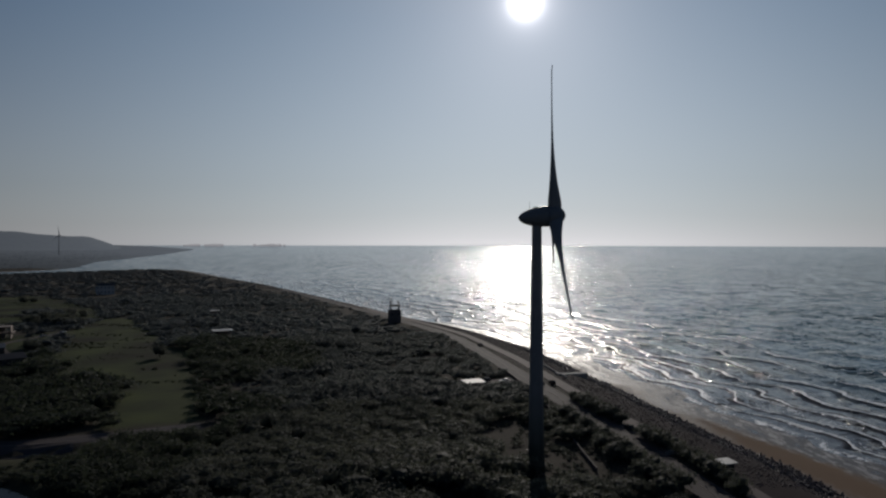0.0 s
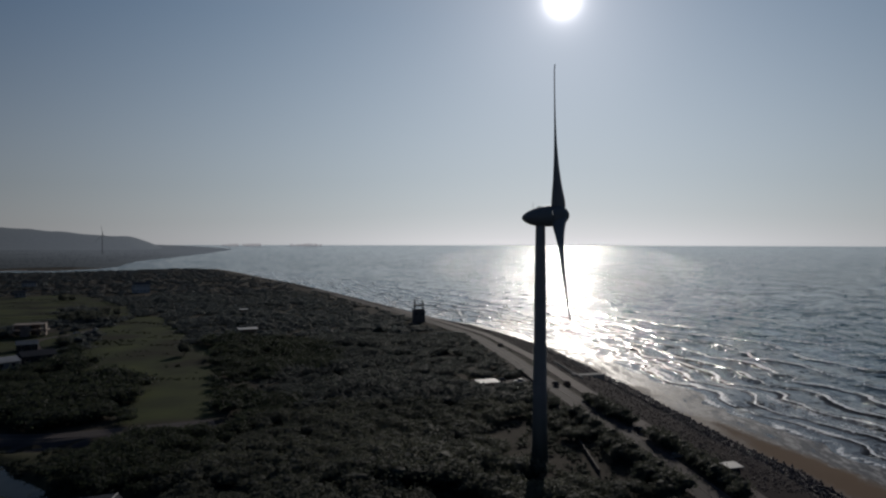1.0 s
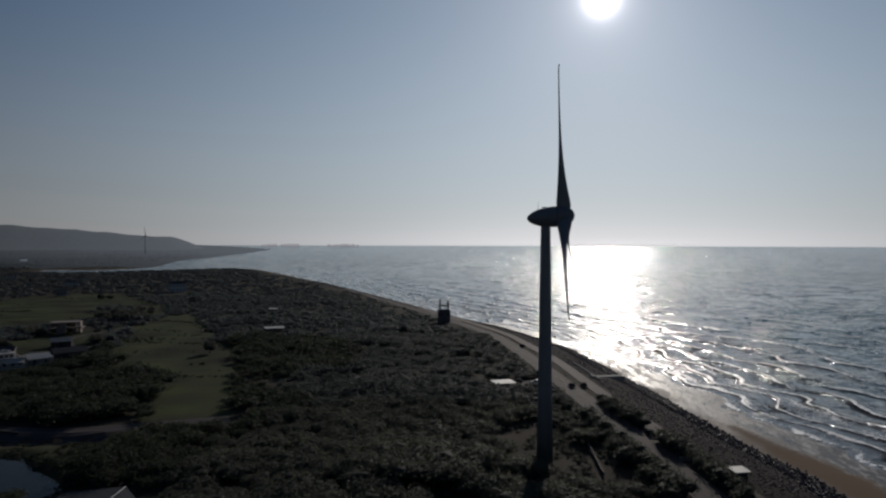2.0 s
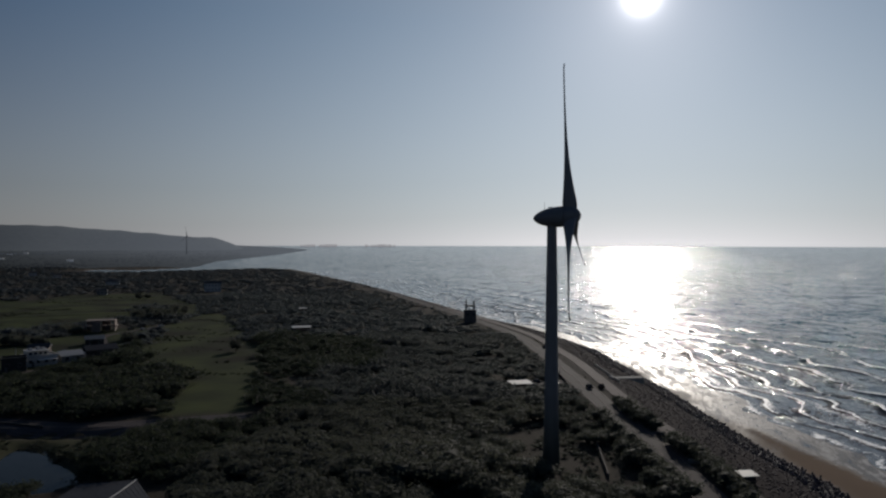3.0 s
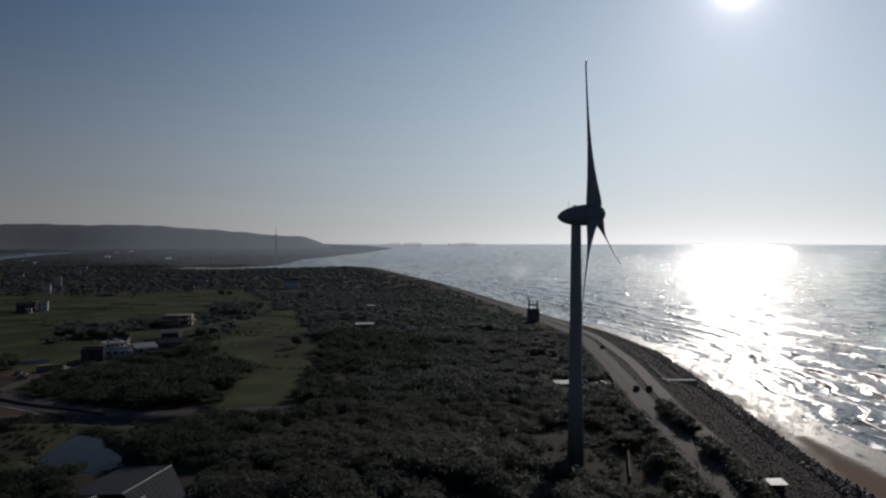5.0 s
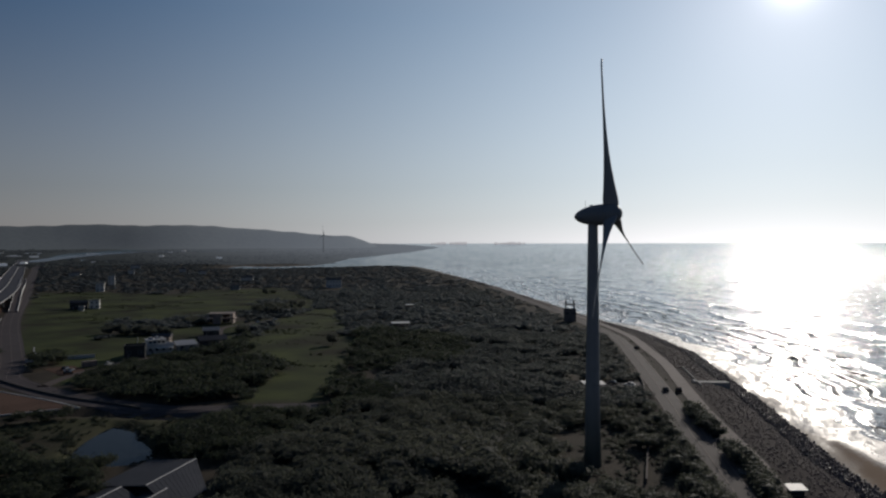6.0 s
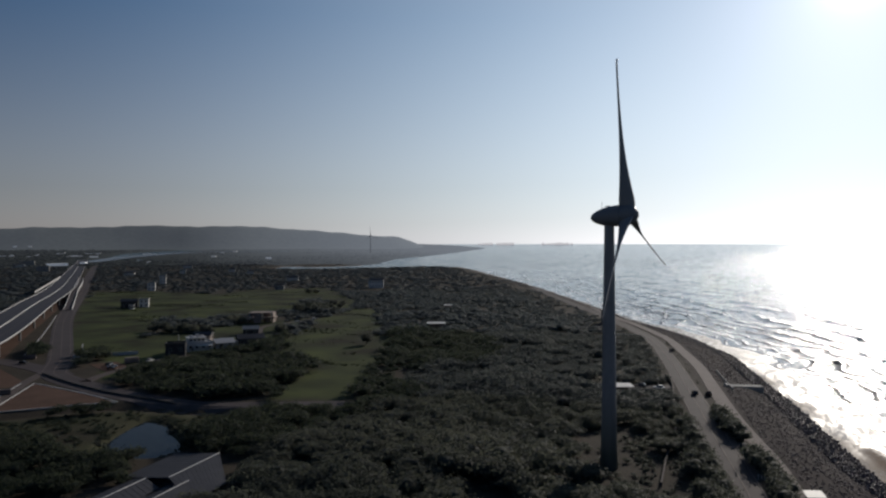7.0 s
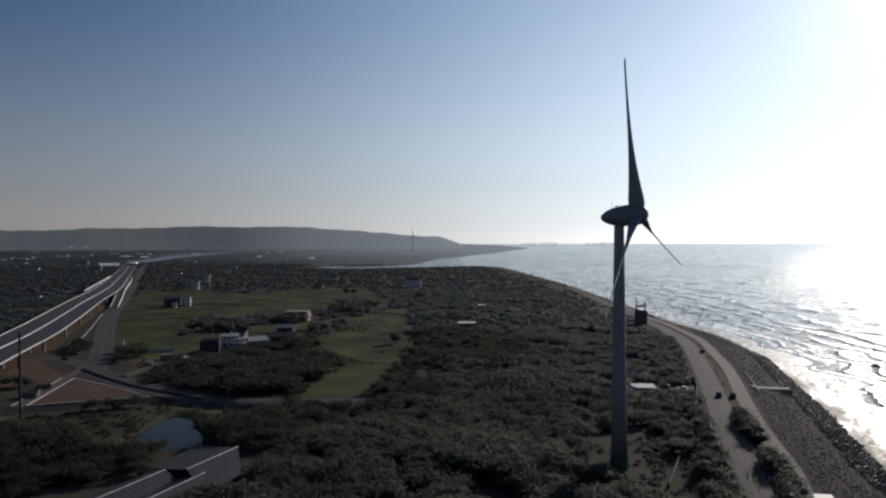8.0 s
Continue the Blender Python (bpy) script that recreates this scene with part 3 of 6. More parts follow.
# ---------------------------------------------------------------- the lie of the land
COAST = [(150, -900), (112, -100), (98, 100), (93, 174), (90, 196), (83.5, 217), (76.5, 251), (67, 299), (63, 314), (52.5, 360), (42, 406),
         (27, 442), (8, 487), (-32, 548), (-75, 636), (-130, 740), (-232, 926), (-400, 1208), (-540, 1440), (-620, 1545)]
NEAR_LAND = COAST + [(-700, 1490), (-800, 1300), (-935, 1235), (-1010, 1400), (-1080, 1570), (-1300, 1490), (-1900, 1612), (-2330, 2066), (-2750, 2965), (-5000, 3250), (-5000, -900)]
FAR_LAND = [(-868, 1510), (-905, 1395), (-1010, 1410), (-1300, 1462), (-1855, 1685), (-2240, 2150), (-2650, 3026), (-5000, 3300), (-5000, 5200), (-3200, 5200),
            (-1800, 4200), (-1385, 3700), (-1235, 3030), (-1130, 2500), (-1045, 2020), (-955, 1790), (-890, 1640)]
POND = [(-108, 146.5), (-113, 150.5), (-117.5, 158), (-121, 166), (-124, 175.4), (-116, 176.4), (-106, 168), (-95, 161), (-88, 153), (-92, 147), (-101, 145)]

FIELDS = [[(-107, 212), (-79, 227), (-88, 248), (-98, 271), (-108, 299), (-126, 345), (-134, 366), (-168, 400), (-207, 475), (-239, 523), (-262, 520), (-250, 470), (-232, 421), (-216, 383), (-193, 331), (-165, 297), (-129, 271), (-111, 228)],
          [(-327, 303), (-430, 388), (-547, 486), (-643, 575), (-581, 606), (-489, 600), (-494, 674), (-430, 732), (-348, 645), (-290, 575), (-262, 520), (-272, 480), (-300, 470), (-287, 448), (-315, 434), (-320, 397), (-345, 396), (-308, 346), (-257, 297), (-252, 270), (-254, 257), (-275, 262)],
          [(-168, 146), (-160, 158), (-150, 171), (-136, 180), (-112, 185), (-98, 192), (-90, 184), (-88, 160), (-98, 140), (-122, 139), (-134, 128), (-156, 134)],
          [(-191, 214), (-200, 250), (-194, 281), (-193, 311), (-210, 352), (-234, 402), (-240, 450), (-273, 417), (-274, 371), (-296, 371), (-284, 322), (-269, 276)]]


DITCH = [(-176, 149), (-170.5, 156), (-163, 166), (-155, 177), (-146, 184), (-134, 187.5), (-120, 189.5), (-106, 193)]
COPSES = [[(-318, 513), (-347, 565), (-342, 583), (-287, 543), (-270, 506), (-268, 476), (-290, 488)], [(-345, 398), (-318, 398), (-290, 352), (-262, 352), (-268, 335), (-305, 340)]]


def edge_distance(x, y, line, closed=True):
    """The distance of many points from a line."""
    best = np.full(x.shape, 1e9)
    pts = line + line[:1] if closed else line
    for (ax, ay), (bx, by) in zip(pts, pts[1:]):
        dx, dy = bx - ax, by - ay
        t = np.clip(((x - ax) * dx + (y - ay) * dy) / (dx * dx + dy * dy), 0, 1)
        best = np.minimum(best, np.hypot(x - ax - t * dx, y - ay - t * dy))
    return best


def inside(x, y, poly):
    r = np.zeros(x.shape, bool)
    for (ax, ay), (bx, by) in zip(poly, poly[1:] + poly[:1]):
        if ay != by:
            r ^= ((ay > y) != (by > y)) & (x < (bx - ax) * (y - ay) / (by - ay) + ax)
    return r


def signed(x, y, poly):
    return np.where(inside(x, y, poly), 1, -1) * edge_distance(x, y, poly)


def far_rise(x, y):
    """The land and sea lift gently far out, so that their rim lies on the horizon."""
    return 2.95e-6 * np.maximum(np.hypot(x - 20, y) - 1200, 0) ** 2


def shore(x, y):
    """Metres inland of the water's mean edge (sea: minus)."""
    return np.maximum(signed(x, y, NEAR_LAND), signed(x, y, FAR_LAND))


def beach_width(y):
    return 32 - 8 * smoothstep(190, 270, y) - 8 * smoothstep(330, 430, y) - 13 * smoothstep(430, 700, y)


SAND_BAR = [(84.5, 251), (90, 240), (94, 229), (99.5, 213), (104.5, 197), (109, 172), (116, 130), (124, 60), (112, 60), (105, 130), (97, 170), (92.5, 184), (89.5, 196), (87, 208), (86, 226)]


def lobes(x, y):
    """The tongues in which the swash runs up the beach, in metres."""
    return 11 * (value_noise(x / 40, y / 23, 81) - 0.5) + 5 * (value_noise(x / 14, y / 9, 82) - 0.5)


def ground_height(x, y, with_rise=True):
    x, y = np.asarray(x, float), np.asarray(y, float)
    d = shore(x, y)
    near = smoothstep(1500, 900, y)
    land = (0.7 + 4.9 * smoothstep(0, 17, d)) * near + (0.3 + 3.0 * smoothstep(0, 60, d)) * (1 - near)
    land = land - 1.2 * smoothstep(34, 60, d) * near
    w = beach_width(y)
    sea = np.maximum(0.024 * (w + d + lobes(x, y)), -7) + 0.16 * smoothstep(-3, 4, signed(x, y, SAND_BAR))
    z = np.where(d > 0, land, np.minimum(sea, 0.7))
    pd = signed(x, y, POND)
    z = z - 2.0 * smoothstep(-4, 2, pd)
    z = z - 1.9 * smoothstep(6.5, 1.5, edge_distance(x, y, DITCH, False))
    return z + (far_rise(x, y) if with_rise else 0)


def polar_grid(azimuths, radii, centre=(20.0, 0.0)):
    a, r = np.meshgrid(azimuths, radii, indexing="ij")
    x, y = centre[0] + r * np.sin(a), centre[1] + r * np.cos(a)
    na, nr = len(azimuths), len(radii)
    i, j = np.meshgrid(np.arange(na), np.arange(nr - 1), indexing="ij")
    k = (i + 1) % na
    quads = np.stack([i * nr + j, i * nr + j + 1, k * nr + j + 1, k * nr + j], -1).reshape(-1, 4)
    return x.ravel(), y.ravel(), quads


def graded(start, stop, step, growth, limit):
    out, v = [start], start
    while v < stop:
        v += step
        out.append(min(v, stop))
    while v < limit:
        step *= growth
        v += step
        out.append(min(v, limit))
    return np.array(out)


fine = np.radians(np.arange(-70, 46, 0.36))
coarse = np.radians(np.arange(46, 290, 4.0))
radii = np.concatenate([[0.02, 40, 80], graded(110, 620, 3.4, 1.03, 4880)])
gx, gy, quads = polar_grid(np.concatenate([fine, coarse]), radii)
gz = ground_height(gx, gy)
me = mesh_from_arrays("ground", np.stack([gx, gy, gz], -1), quads, M["ground"], smooth=True)
gd = shore(gx, gy)
sand_v = (gd < 0.5) * 1.0
wet_v = 1 - smoothstep(-1.2, 2.2, signed(gx, gy, SAND_BAR) + 4 * (value_noise(gx / 7, gy / 7, 4) - 0.5))
wet_v = wet_v * (gd < 1) * (0.35 + 0.65 * smoothstep(0.62, 0.3, gz))
field_v = np.zeros(gx.shape)
for k, f in enumerate(FIELDS):
    field_v = np.maximum(field_v, (0.5 if k == 2 else 1.0) * smoothstep(-3, 3, signed(gx, gy, f) + 5 * (value_noise(gx / 14, gy / 14, 6) - 0.5)))
for key, values in (("sand", sand_v), ("wet", wet_v), ("field", field_v), ("bank", smoothstep(34, 24, gd) * (gd > 0.5) * smoothstep(1200, 900, gy) * (0.7 + 0.3 * value_noise(gx / 7, gy / 7, 8)))):
    me.attributes.new(key, "FLOAT", "POINT").data.foreach_set("value", values.astype(np.float32))
# far faces take the plain material, with haze painted in as emission
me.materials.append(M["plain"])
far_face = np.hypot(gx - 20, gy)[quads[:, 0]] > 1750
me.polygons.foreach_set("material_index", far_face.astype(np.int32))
ground = tagged(new("ground", me), "scrub-covered coastal ground sloping over rubble to a sand beach", "ground", kind="structure")

# the sea: swell that steepens towards the beach, with foam on the breaking crests
fine = np.radians(np.arange(-30, 50, 0.2))
coarse = np.radians(np.arange(50, 330, 4.0))
radii = np.concatenate([[0.02, 60], graded(165, 660, 2.0, 1.028, 4880)])
sx, sy, quads = polar_grid(np.concatenate([fine, coarse]), radii)
sd = shore(sx, sy)
off = np.maximum(-sd - beach_width(sy) - lobes(sx, sy), 0.0)
reach = np.hypot(sx, sy)
warp = 18 * value_noise(sx / 140, sy / 140, 11) + 5.5 * value_noise(sx / 38, sy / 30, 12) + 1.5 * value_noise(sx / 11, sy / 9, 14)
length = 10.5 + 11 * smoothstep(0, 240, off)
phase = 2 * np.pi * (off + warp) / length
crest = (0.5 + 0.5 * np.cos(phase)) ** 3
broken = smoothstep(0.38, 0.64, value_noise(sx / 30, sy / 24, 13) * 0.65 + 0.35 * value_noise(sx / 10, sy / 8, 15))
calm = smoothstep(1500, 700, reach)
amp = (0.14 + 0.5 * smoothstep(4, 40, off)) * (1 - 0.6 * smoothstep(110, 320, off)) * calm
chop = 0.2 * (value_noise(sx / 5, sy / 4, 21) - 0.5) + 0.3 * (value_noise(off / 9 + sy / 60, sy / 20, 22) - 0.5)
sz = amp * (crest - 0.3) * (0.3 + 1.1 * value_noise(sx / 34, sy / 34, 16)) + chop * smoothstep(0, 45, off) * calm
surf = smoothstep(210, 40, off)
ridge_line = np.clip(0.5 + 0.5 * np.cos(phase + 0.3), 0, 1) ** 26
flecks = 0.3 + 1.0 * smoothstep(0.42, 0.7, value_noise(sx / 3, sy / 3, 19))
edge_foam = 0.42 * smoothstep(3.0, 0, off) + 0.3 * np.exp(-((off - 9 - 5 * value_noise(sx / 15, sy / 15, 83)) / 1.2) ** 2) + 0.22 * np.exp(-((off - 21 - 9 * value_noise(sx / 18, sy / 18, 84)) / 1.4) ** 2)
foam = ridge_line * broken * flecks * surf * 0.35 + edge_foam * (off > 0) * (0.5 + 0.7 * value_noise(sx / 9, sy / 9, 85)) + 0.24 * surf * value_noise(sx / 13, sy / 13, 17) * value_noise(sx / 45, sy / 45, 18)
foam = foam + 0.13 * smoothstep(55, 15, off) * smoothstep(0.35, 0.65, value_noise(sx / 12, sy / 12, 105))
foam = foam * (sd < 0) * (reach < 1500)
me = mesh_from_arrays("sea", np.stack([sx, sy, sz + far_rise(sx, sy)], -1), quads, M["sea"], smooth=True)
# the crests are ruffled, the troughs behind them smooth, and the thin swash is smoother still
near_shore = smoothstep(430, 140, off) * smoothstep(1300, 800, reach)
ruffle = 0.4 + 1.4 * (0.5 + 0.5 * np.cos(phase + 0.8)) ** 2 * (0.25 + 1.3 * value_noise(sx / 14, sy / 14, 27))
streak = 0.55 + 1.25 * smoothstep(0.3, 0.7, value_noise(off / 30 + sy / 160, sy / 60, 28) * 0.6 + 0.4 * value_noise(sx / 22, sy / 17, 29))
ruffle = (ruffle * near_shore + streak * (1 - near_shore)) * (0.5 + 0.5 * smoothstep(2, 28, off))
blotch = 0.3 + 1.5 * smoothstep(0.36, 0.62, value_noise(sx / 11, sy / 15, 99) * 0.6 + value_noise(sx / 4, sy / 6, 100) * 0.4)
ruffle = ruffle * (1 + (blotch - 1) * smoothstep(110, 40, off))
ruffle = ruffle * (1 - 0.78 * smoothstep(1600, 4200, reach)) * (1 + 0.6 * smoothstep(70, 240, sx))
silt = smoothstep(130, 8, off + 60 * (value_noise(sx / 60, sy / 45, 86) - 0.5)) * smoothstep(900, 500, reach)
breaker = surf * smoothstep(1, 9, off) * (0.6 + 1.2 * broken) * (0.5 + 0.8 * value_noise(sx / 22, sy / 18, 87))
breaker = breaker + 0.7 * smoothstep(70, 20, off) * smoothstep(0.5, 5, off) * smoothstep(0.35, 0.6, value_noise(sx / 26, sy / 20, 104))
for key, values in (("ruffle", ruffle), ("foam", foam), ("silt", silt), ("roll", phase / (2 * np.pi)), ("breaker", breaker * (sd < 0) * (reach < 1500))):
    me.attributes.new(key, "FLOAT", "POINT").data.foreach_set("value", values.astype(np.float32))
sea = tagged(new("sea", me), "grey-blue sea with low swell, foam lines and sun glitter", "sea", kind="structure")


# ---------------------------------------------------------------- wind turbine
def blade_mesh(bm, length, root=3.7):
    """A tapered, twisted blade along +z with its wide root, thin section and bent tip. Chord along y, thickness along x."""
    rings = []
    for k in range(29):
        t = k / 28
        z = 1.3 + (length - 1.3) * t
        chord = root * (1 - t) ** 2.4 * 0.9 + 0.35 * (1 - t) + 0.78
        if t < 0.05:
            chord *= 0.8 + 4.0 * t
        thick = chord * (0.36 - 0.14 * min(1, t * 2.2))
        twist = -radians(58 * (1 - t) ** 3 + 15)
        bend = 0.9 * t * t + 0.15 * max(0, (t - 0.965) / 0.035) ** 2
        ring = []
        for i in range(14):
            a = 2 * math.pi * i / 14
            cy, cx = chord * (0.5 * math.cos(a) + 0.03), thick * 0.5 * math.sin(a) * (1 - 0.35 * math.cos(a))
            ring.append(bm.verts.new((cx * math.cos(twist) - cy * math.sin(twist) + bend, cx * math.sin(twist) + cy * math.cos(twist), z)))
        rings.append(ring)
    for p, q in zip(rings, rings[1:]):
        for i in range(14):
            bm.faces.new((p[i], p[(i + 1) % 14], q[(i + 1) % 14], q[i]))
    bm.faces.new(rings[0][::-1])
    bm.faces.new(rings[-1])
    return bm


def wind_turbine(at, heading, phase, hub_z, label, group, paint="turbine", shaft="tower"):
    """A tower on its base, an egg-shaped nacelle that looks along +x, and three blades."""
    t = thing("wind_turbine", label, "wind turbine", at, heading, group)
    h = hub_z - 2.1
    bm = lathe(bmesh.new(), [(2.35, -0.5), (2.25, 0.6), (2.0, 6), (1.86, 14), (1.72, 24), (1.6, 34), (1.48, 44), (1.36, 53), (1.25, h - 0.9), (1.25, h), (1.5, h + 0.05), (1.5, h + 0.5)])
    tower = part("tower", bm, M[shaft], t, "tapered round steel tower", True)
    for z in (21.0, 42.0):
        r = 2.03 - 0.0125 * z
        part("flange", lathe(bmesh.new(), [(r, z - 0.09), (r + 0.05, z - 0.08), (r + 0.05, z + 0.08), (r, z + 0.09)]), M[paint], tower)
    part("door", box(bmesh.new(), (-2.16, 0, 1.9), (0.14, 0.95, 2.1), 0, 0.03), M["steel"], tower, "grey steel door")
    # nacelle: an egg, widest before the rotor
    bm = bmesh.new()
    prof = []
    for k in range(25):
        s = k / 24
        x = -4.85 + 8.0 * s
        prof.append((2.66 * (1 - (1 - s) ** 2.3) ** 0.6 + 0.02, x))
    lathe(bm, prof, 36)
    bmesh.ops.transform(bm, matrix=pose(0, 0, hub_z - 0.15, 0, 86.0, 0), verts=bm.verts)
    nac = part("nacelle", bm, M[paint], t, "egg-shaped nacelle", True)
    bm = rod(bmesh.new(), (-1.9, 0, hub_z + 1.7), (-1.9, 0, hub_z + 3.7), 0.05, 0.03)
    rod(bm, (-1.9, -0.35, hub_z + 3.0), (-1.9, 0.35, hub_z + 3.0), 0.03)
    part("wind_vane", bm, M["steel"], nac, "thin instrument mast")
    part("beacon", lathe(bmesh.new(), [(0.18, hub_z + 2.0), (0.2, hub_z + 2.15), (0.14, hub_z + 2.4), (0.04, hub_z + 2.45)], 10), M["steel"], nac)
    part("service_hatch", box(bmesh.new(), (-0.4, 0, hub_z + 2.42), (1.1, 0.8, 0.18), 0, 0.05), M[paint], nac)
    # hub nose and blades
    bm = bmesh.new()
    prof = []
    for k in range(17):
        s = k / 16
        prof.append((2.69 * (1 - s ** 2.4) ** 0.55 + 0.02, 3.22 + 4.2 * s))
    lathe(bm, prof, 36)
    bmesh.ops.transform(bm, matrix=pose(0, 0, hub_z - 0.15, 0, 86.0, 0), verts=bm.verts)
    hub = part("rotor_hub", bm, M[paint], t, "rounded spinner cone", True)
    for k in range(3):
        bm = blade_mesh(bmesh.new(), 37.8)
        m = pose(0, 0, hub_z, 0, -3.2, 0) @ pose(4.6, 0, 0, phase + 120 * k, 0, 0)
        bmesh.ops.transform(bm, matrix=m, verts=bm.verts)
        blade = part("blade", bm, M["blade" if paint == "turbine" else paint], t, "long tapered grey-white blade", True)
        bm = lathe(bmesh.new(), [(1.0, 0.9), (1.0, 2.25), (0.9, 2.3)], 20)
        bmesh.ops.transform(bm, matrix=m, verts=bm.verts)
        part("root_collar", bm, M[paint], blade)
    return t


wind_turbine((22.57, 187.31, 4.0), -4.5, 9.0, 63.9, "tall pale wind turbine among coastal scrub, three still blades", "wind turbines")


# ---------------------------------------------------------------- roads, walls and the rubble shore
def spline(points, step=6.0):
    """A smooth line through points, resampled."""
    pts = [Vector(p) for p in points]
    pts = [pts[0] * 2 - pts[1], *pts, pts[-1] * 2 - pts[-2]]
    out = []
    for a, b, c, d in zip(pts, pts[1:], pts[2:], pts[3:]):
        k = max(1, int((c - b).length / step))
        for i in range(k):
            t = i / k
            out.append(0.5 * (2 * b + (c - a) * t + (2 * a - 5 * b + 4 * c - d) * t * t + (3 * b - a - 3 * c + d) * t ** 3))
    return out + [pts[-2]]


def sides_of(line):
    out = []
    for i in range(len(line)):
        t = line[min(i + 1, len(line) - 1)] - line[max(i - 1, 0)]
        out.append(Vector((-t.y, t.x, 0)).normalized())
    return out


def ribbon(name, points, width, mat, label, lift=0.1, across=6, category="road", step=5.0):
    """A road that lies on the ground, with thin edges down to it."""
    line = spline([(*p, 0) for p in points], step)
    n = sides_of(line)
    offs = [-0.5, *[-0.5 + k / across for k in range(across + 1)], 0.5]
    rows = np.array([[p + s * (o * width) for o in offs] for p, s in zip(line, n)])
    z = ground_height(rows[..., 0], rows[..., 1]) + lift
    z[:, 0] -= lift + 0.25
    z[:, -1] -= lift + 0.25
    rows[..., 2] = z
    k = len(offs)
    faces = [(i * k + j, i * k + j + 1, (i + 1) * k + j + 1, (i + 1) * k + j) for i in range(len(line) - 1) for j in range(k - 1)]
    return tagged(link_mesh(name, rows.reshape(-1, 3), faces, mat), label, category, kind="structure")


def sweep(bm, line, outline):
    """Sweeps a closed outline of (sideways, up) along a line."""
    n = sides_of(line)
    rings = [[bm.verts.new(p + s * o + Vector((0, 0, u))) for o, u in outline] for p, s in zip(line, n)]
    k = len(outline)
    for a, b in zip(rings, rings[1:]):
        for i in range(k):
            bm.faces.new((a[i], a[(i + 1) % k], b[(i + 1) % k], b[i]))
    bm.faces.new(rings[0][::-1])
    bm.faces.new(rings[-1])
    return bm


def bar(a, b, low, high):
    return [(a, low), (b, low), (b, high), (a, high)]


def on_ground(points, step=5.0):
    line = spline([(*p, 0) for p in points], step)
    for p in line:
        p.z = float(ground_height(p.x, p.y))
    return line


def setting(name, bm, mat, label, category):
    me = bpy.data.meshes.new(name)
    bmesh.ops.recalc_face_normals(bm, faces=bm.faces)
    bm.to_mesh(me)
    bm.free()
    me.materials.append(mat)
    return tagged(new(name, me), label, category, kind="structure")


COAST_ROAD = [(-202, 830), (-132, 690), (-84, 596), (-58, 546), (-17, 459), (0.5, 415), (15, 360), (27.6, 305), (38.2, 257), (46.2, 218), (52.8, 189), (58.6, 159), (65, 120)]
PROMENADE = [(-76, 598), (-45, 533), (-24, 494), (-5, 454), (7.5, 424), (20, 380), (31, 339), (40.8, 290), (48, 254), (53.6, 230), (60.2, 204), (64.4, 180), (69, 150), (75, 110)]
SIDE_ROAD = [(26, 292), (14, 289), (0, 288), (-14, 292)]
VALLEY_ROAD = [(-1400, 1190), (-1000, 855), (-640, 556), (-430, 378), (-300, 277), (-250, 239), (-222, 215), (-190, 203.5), (-166, 198), (-147, 196), (-129, 195), (-116, 197.5), (-102, 204), (-76, 217.5)]
LINK_ROAD = [(-228, 214), (-215.5, 197.5), (-204, 184.5), (-190, 168.5), (-176, 151), (-160, 132), (-128, 78)]
CROSS_ROAD = [(-330, 215), (-285, 226), (-245, 222), (-215, 214)]
LANE = [(-194, 208), (-201, 223), (-206, 240), (-209, 258), (-207, 275), (-199, 288), (-192, 302), (-198, 320), (-214, 342), (-235, 366), (-250, 390), (-247, 418), (-246, 445)]
ribbon("coast_road", COAST_ROAD, 7.8, M["asphalt"], "worn grey asphalt coast road curving along the shore")
ribbon("promenade", PROMENADE, 5.0, M["prom"], "pale paved path on the crest of the sea bank", 0.18, category="path")
ribbon("side_road", SIDE_ROAD, 6.5, M["asphalt"], "short asphalt turning beside a white-roofed shed", 0.14)
ribbon("parking_bay", [(45.6, 246), (52.4, 219), (59.0, 191)], 5.0, M["oldroad"], "worn pale parking bay beside the coast road", 0.13, category="parking")
ribbon("valley_road", VALLEY_ROAD, 12, M["asphalt"], "two-lane asphalt road below the elevated highway", 0.1)
ribbon("link_road", LINK_ROAD, 4.2, M["oldroad"], "narrow worn road beside a bare soil island", 0.13)
ribbon("cross_road", CROSS_ROAD, 10, M["asphalt"], "asphalt road passing under the elevated highway", 0.12)
ribbon("farm_lane", LANE, 4.5, M["oldroad"], "narrow pale lane between fields and sheds", 0.1)
def stripe(road, off, name="road_line", mat="prom", width=0.28, lift=0.15):
    line = spline([(*p, 0) for p in road], 8)
    pts = [(p.x + s.x * off, p.y + s.y * off) for p, s in zip(line, sides_of(line))]
    ribbon(name, pts[::2], width, M[mat], "worn pale line painted along the road", lift, 1, "road marking", 8)


for off in (-3.5, 3.5, 0.0):
    stripe(COAST_ROAD, off)
for off in (-4.5, 4.5, 0.0):
    stripe(VALLEY_ROAD, off)
ribbon("soil_verge", [(-610, 512), (-440, 362), (-352, 283), (-300, 238), (-262, 205)], 15, M["soil"], "bare reddish soil strip below the highway", 0.05, category="soil")
bm = bmesh.new()
bm.faces.new([bm.verts.new((x, y, 4.48)) for x, y in ((-209.5, 197.2), (-195, 195.3), (-180, 193.2), (-166, 190.8), (-152.3, 187.6), (-156, 184.6), (-161.5, 179.3), (-169, 169.2), (-178, 158.6))])
setting("soil_island", bm, M["soil"], "bare reddish soil island between road kerbs", "soil")
ribbon("soil_lot", [(-330, 232), (-285, 212), (-245, 196), (-214, 184)], 24, M["soil"], "bare reddish soil with wheel tracks below the highway", 0.045, category="soil")
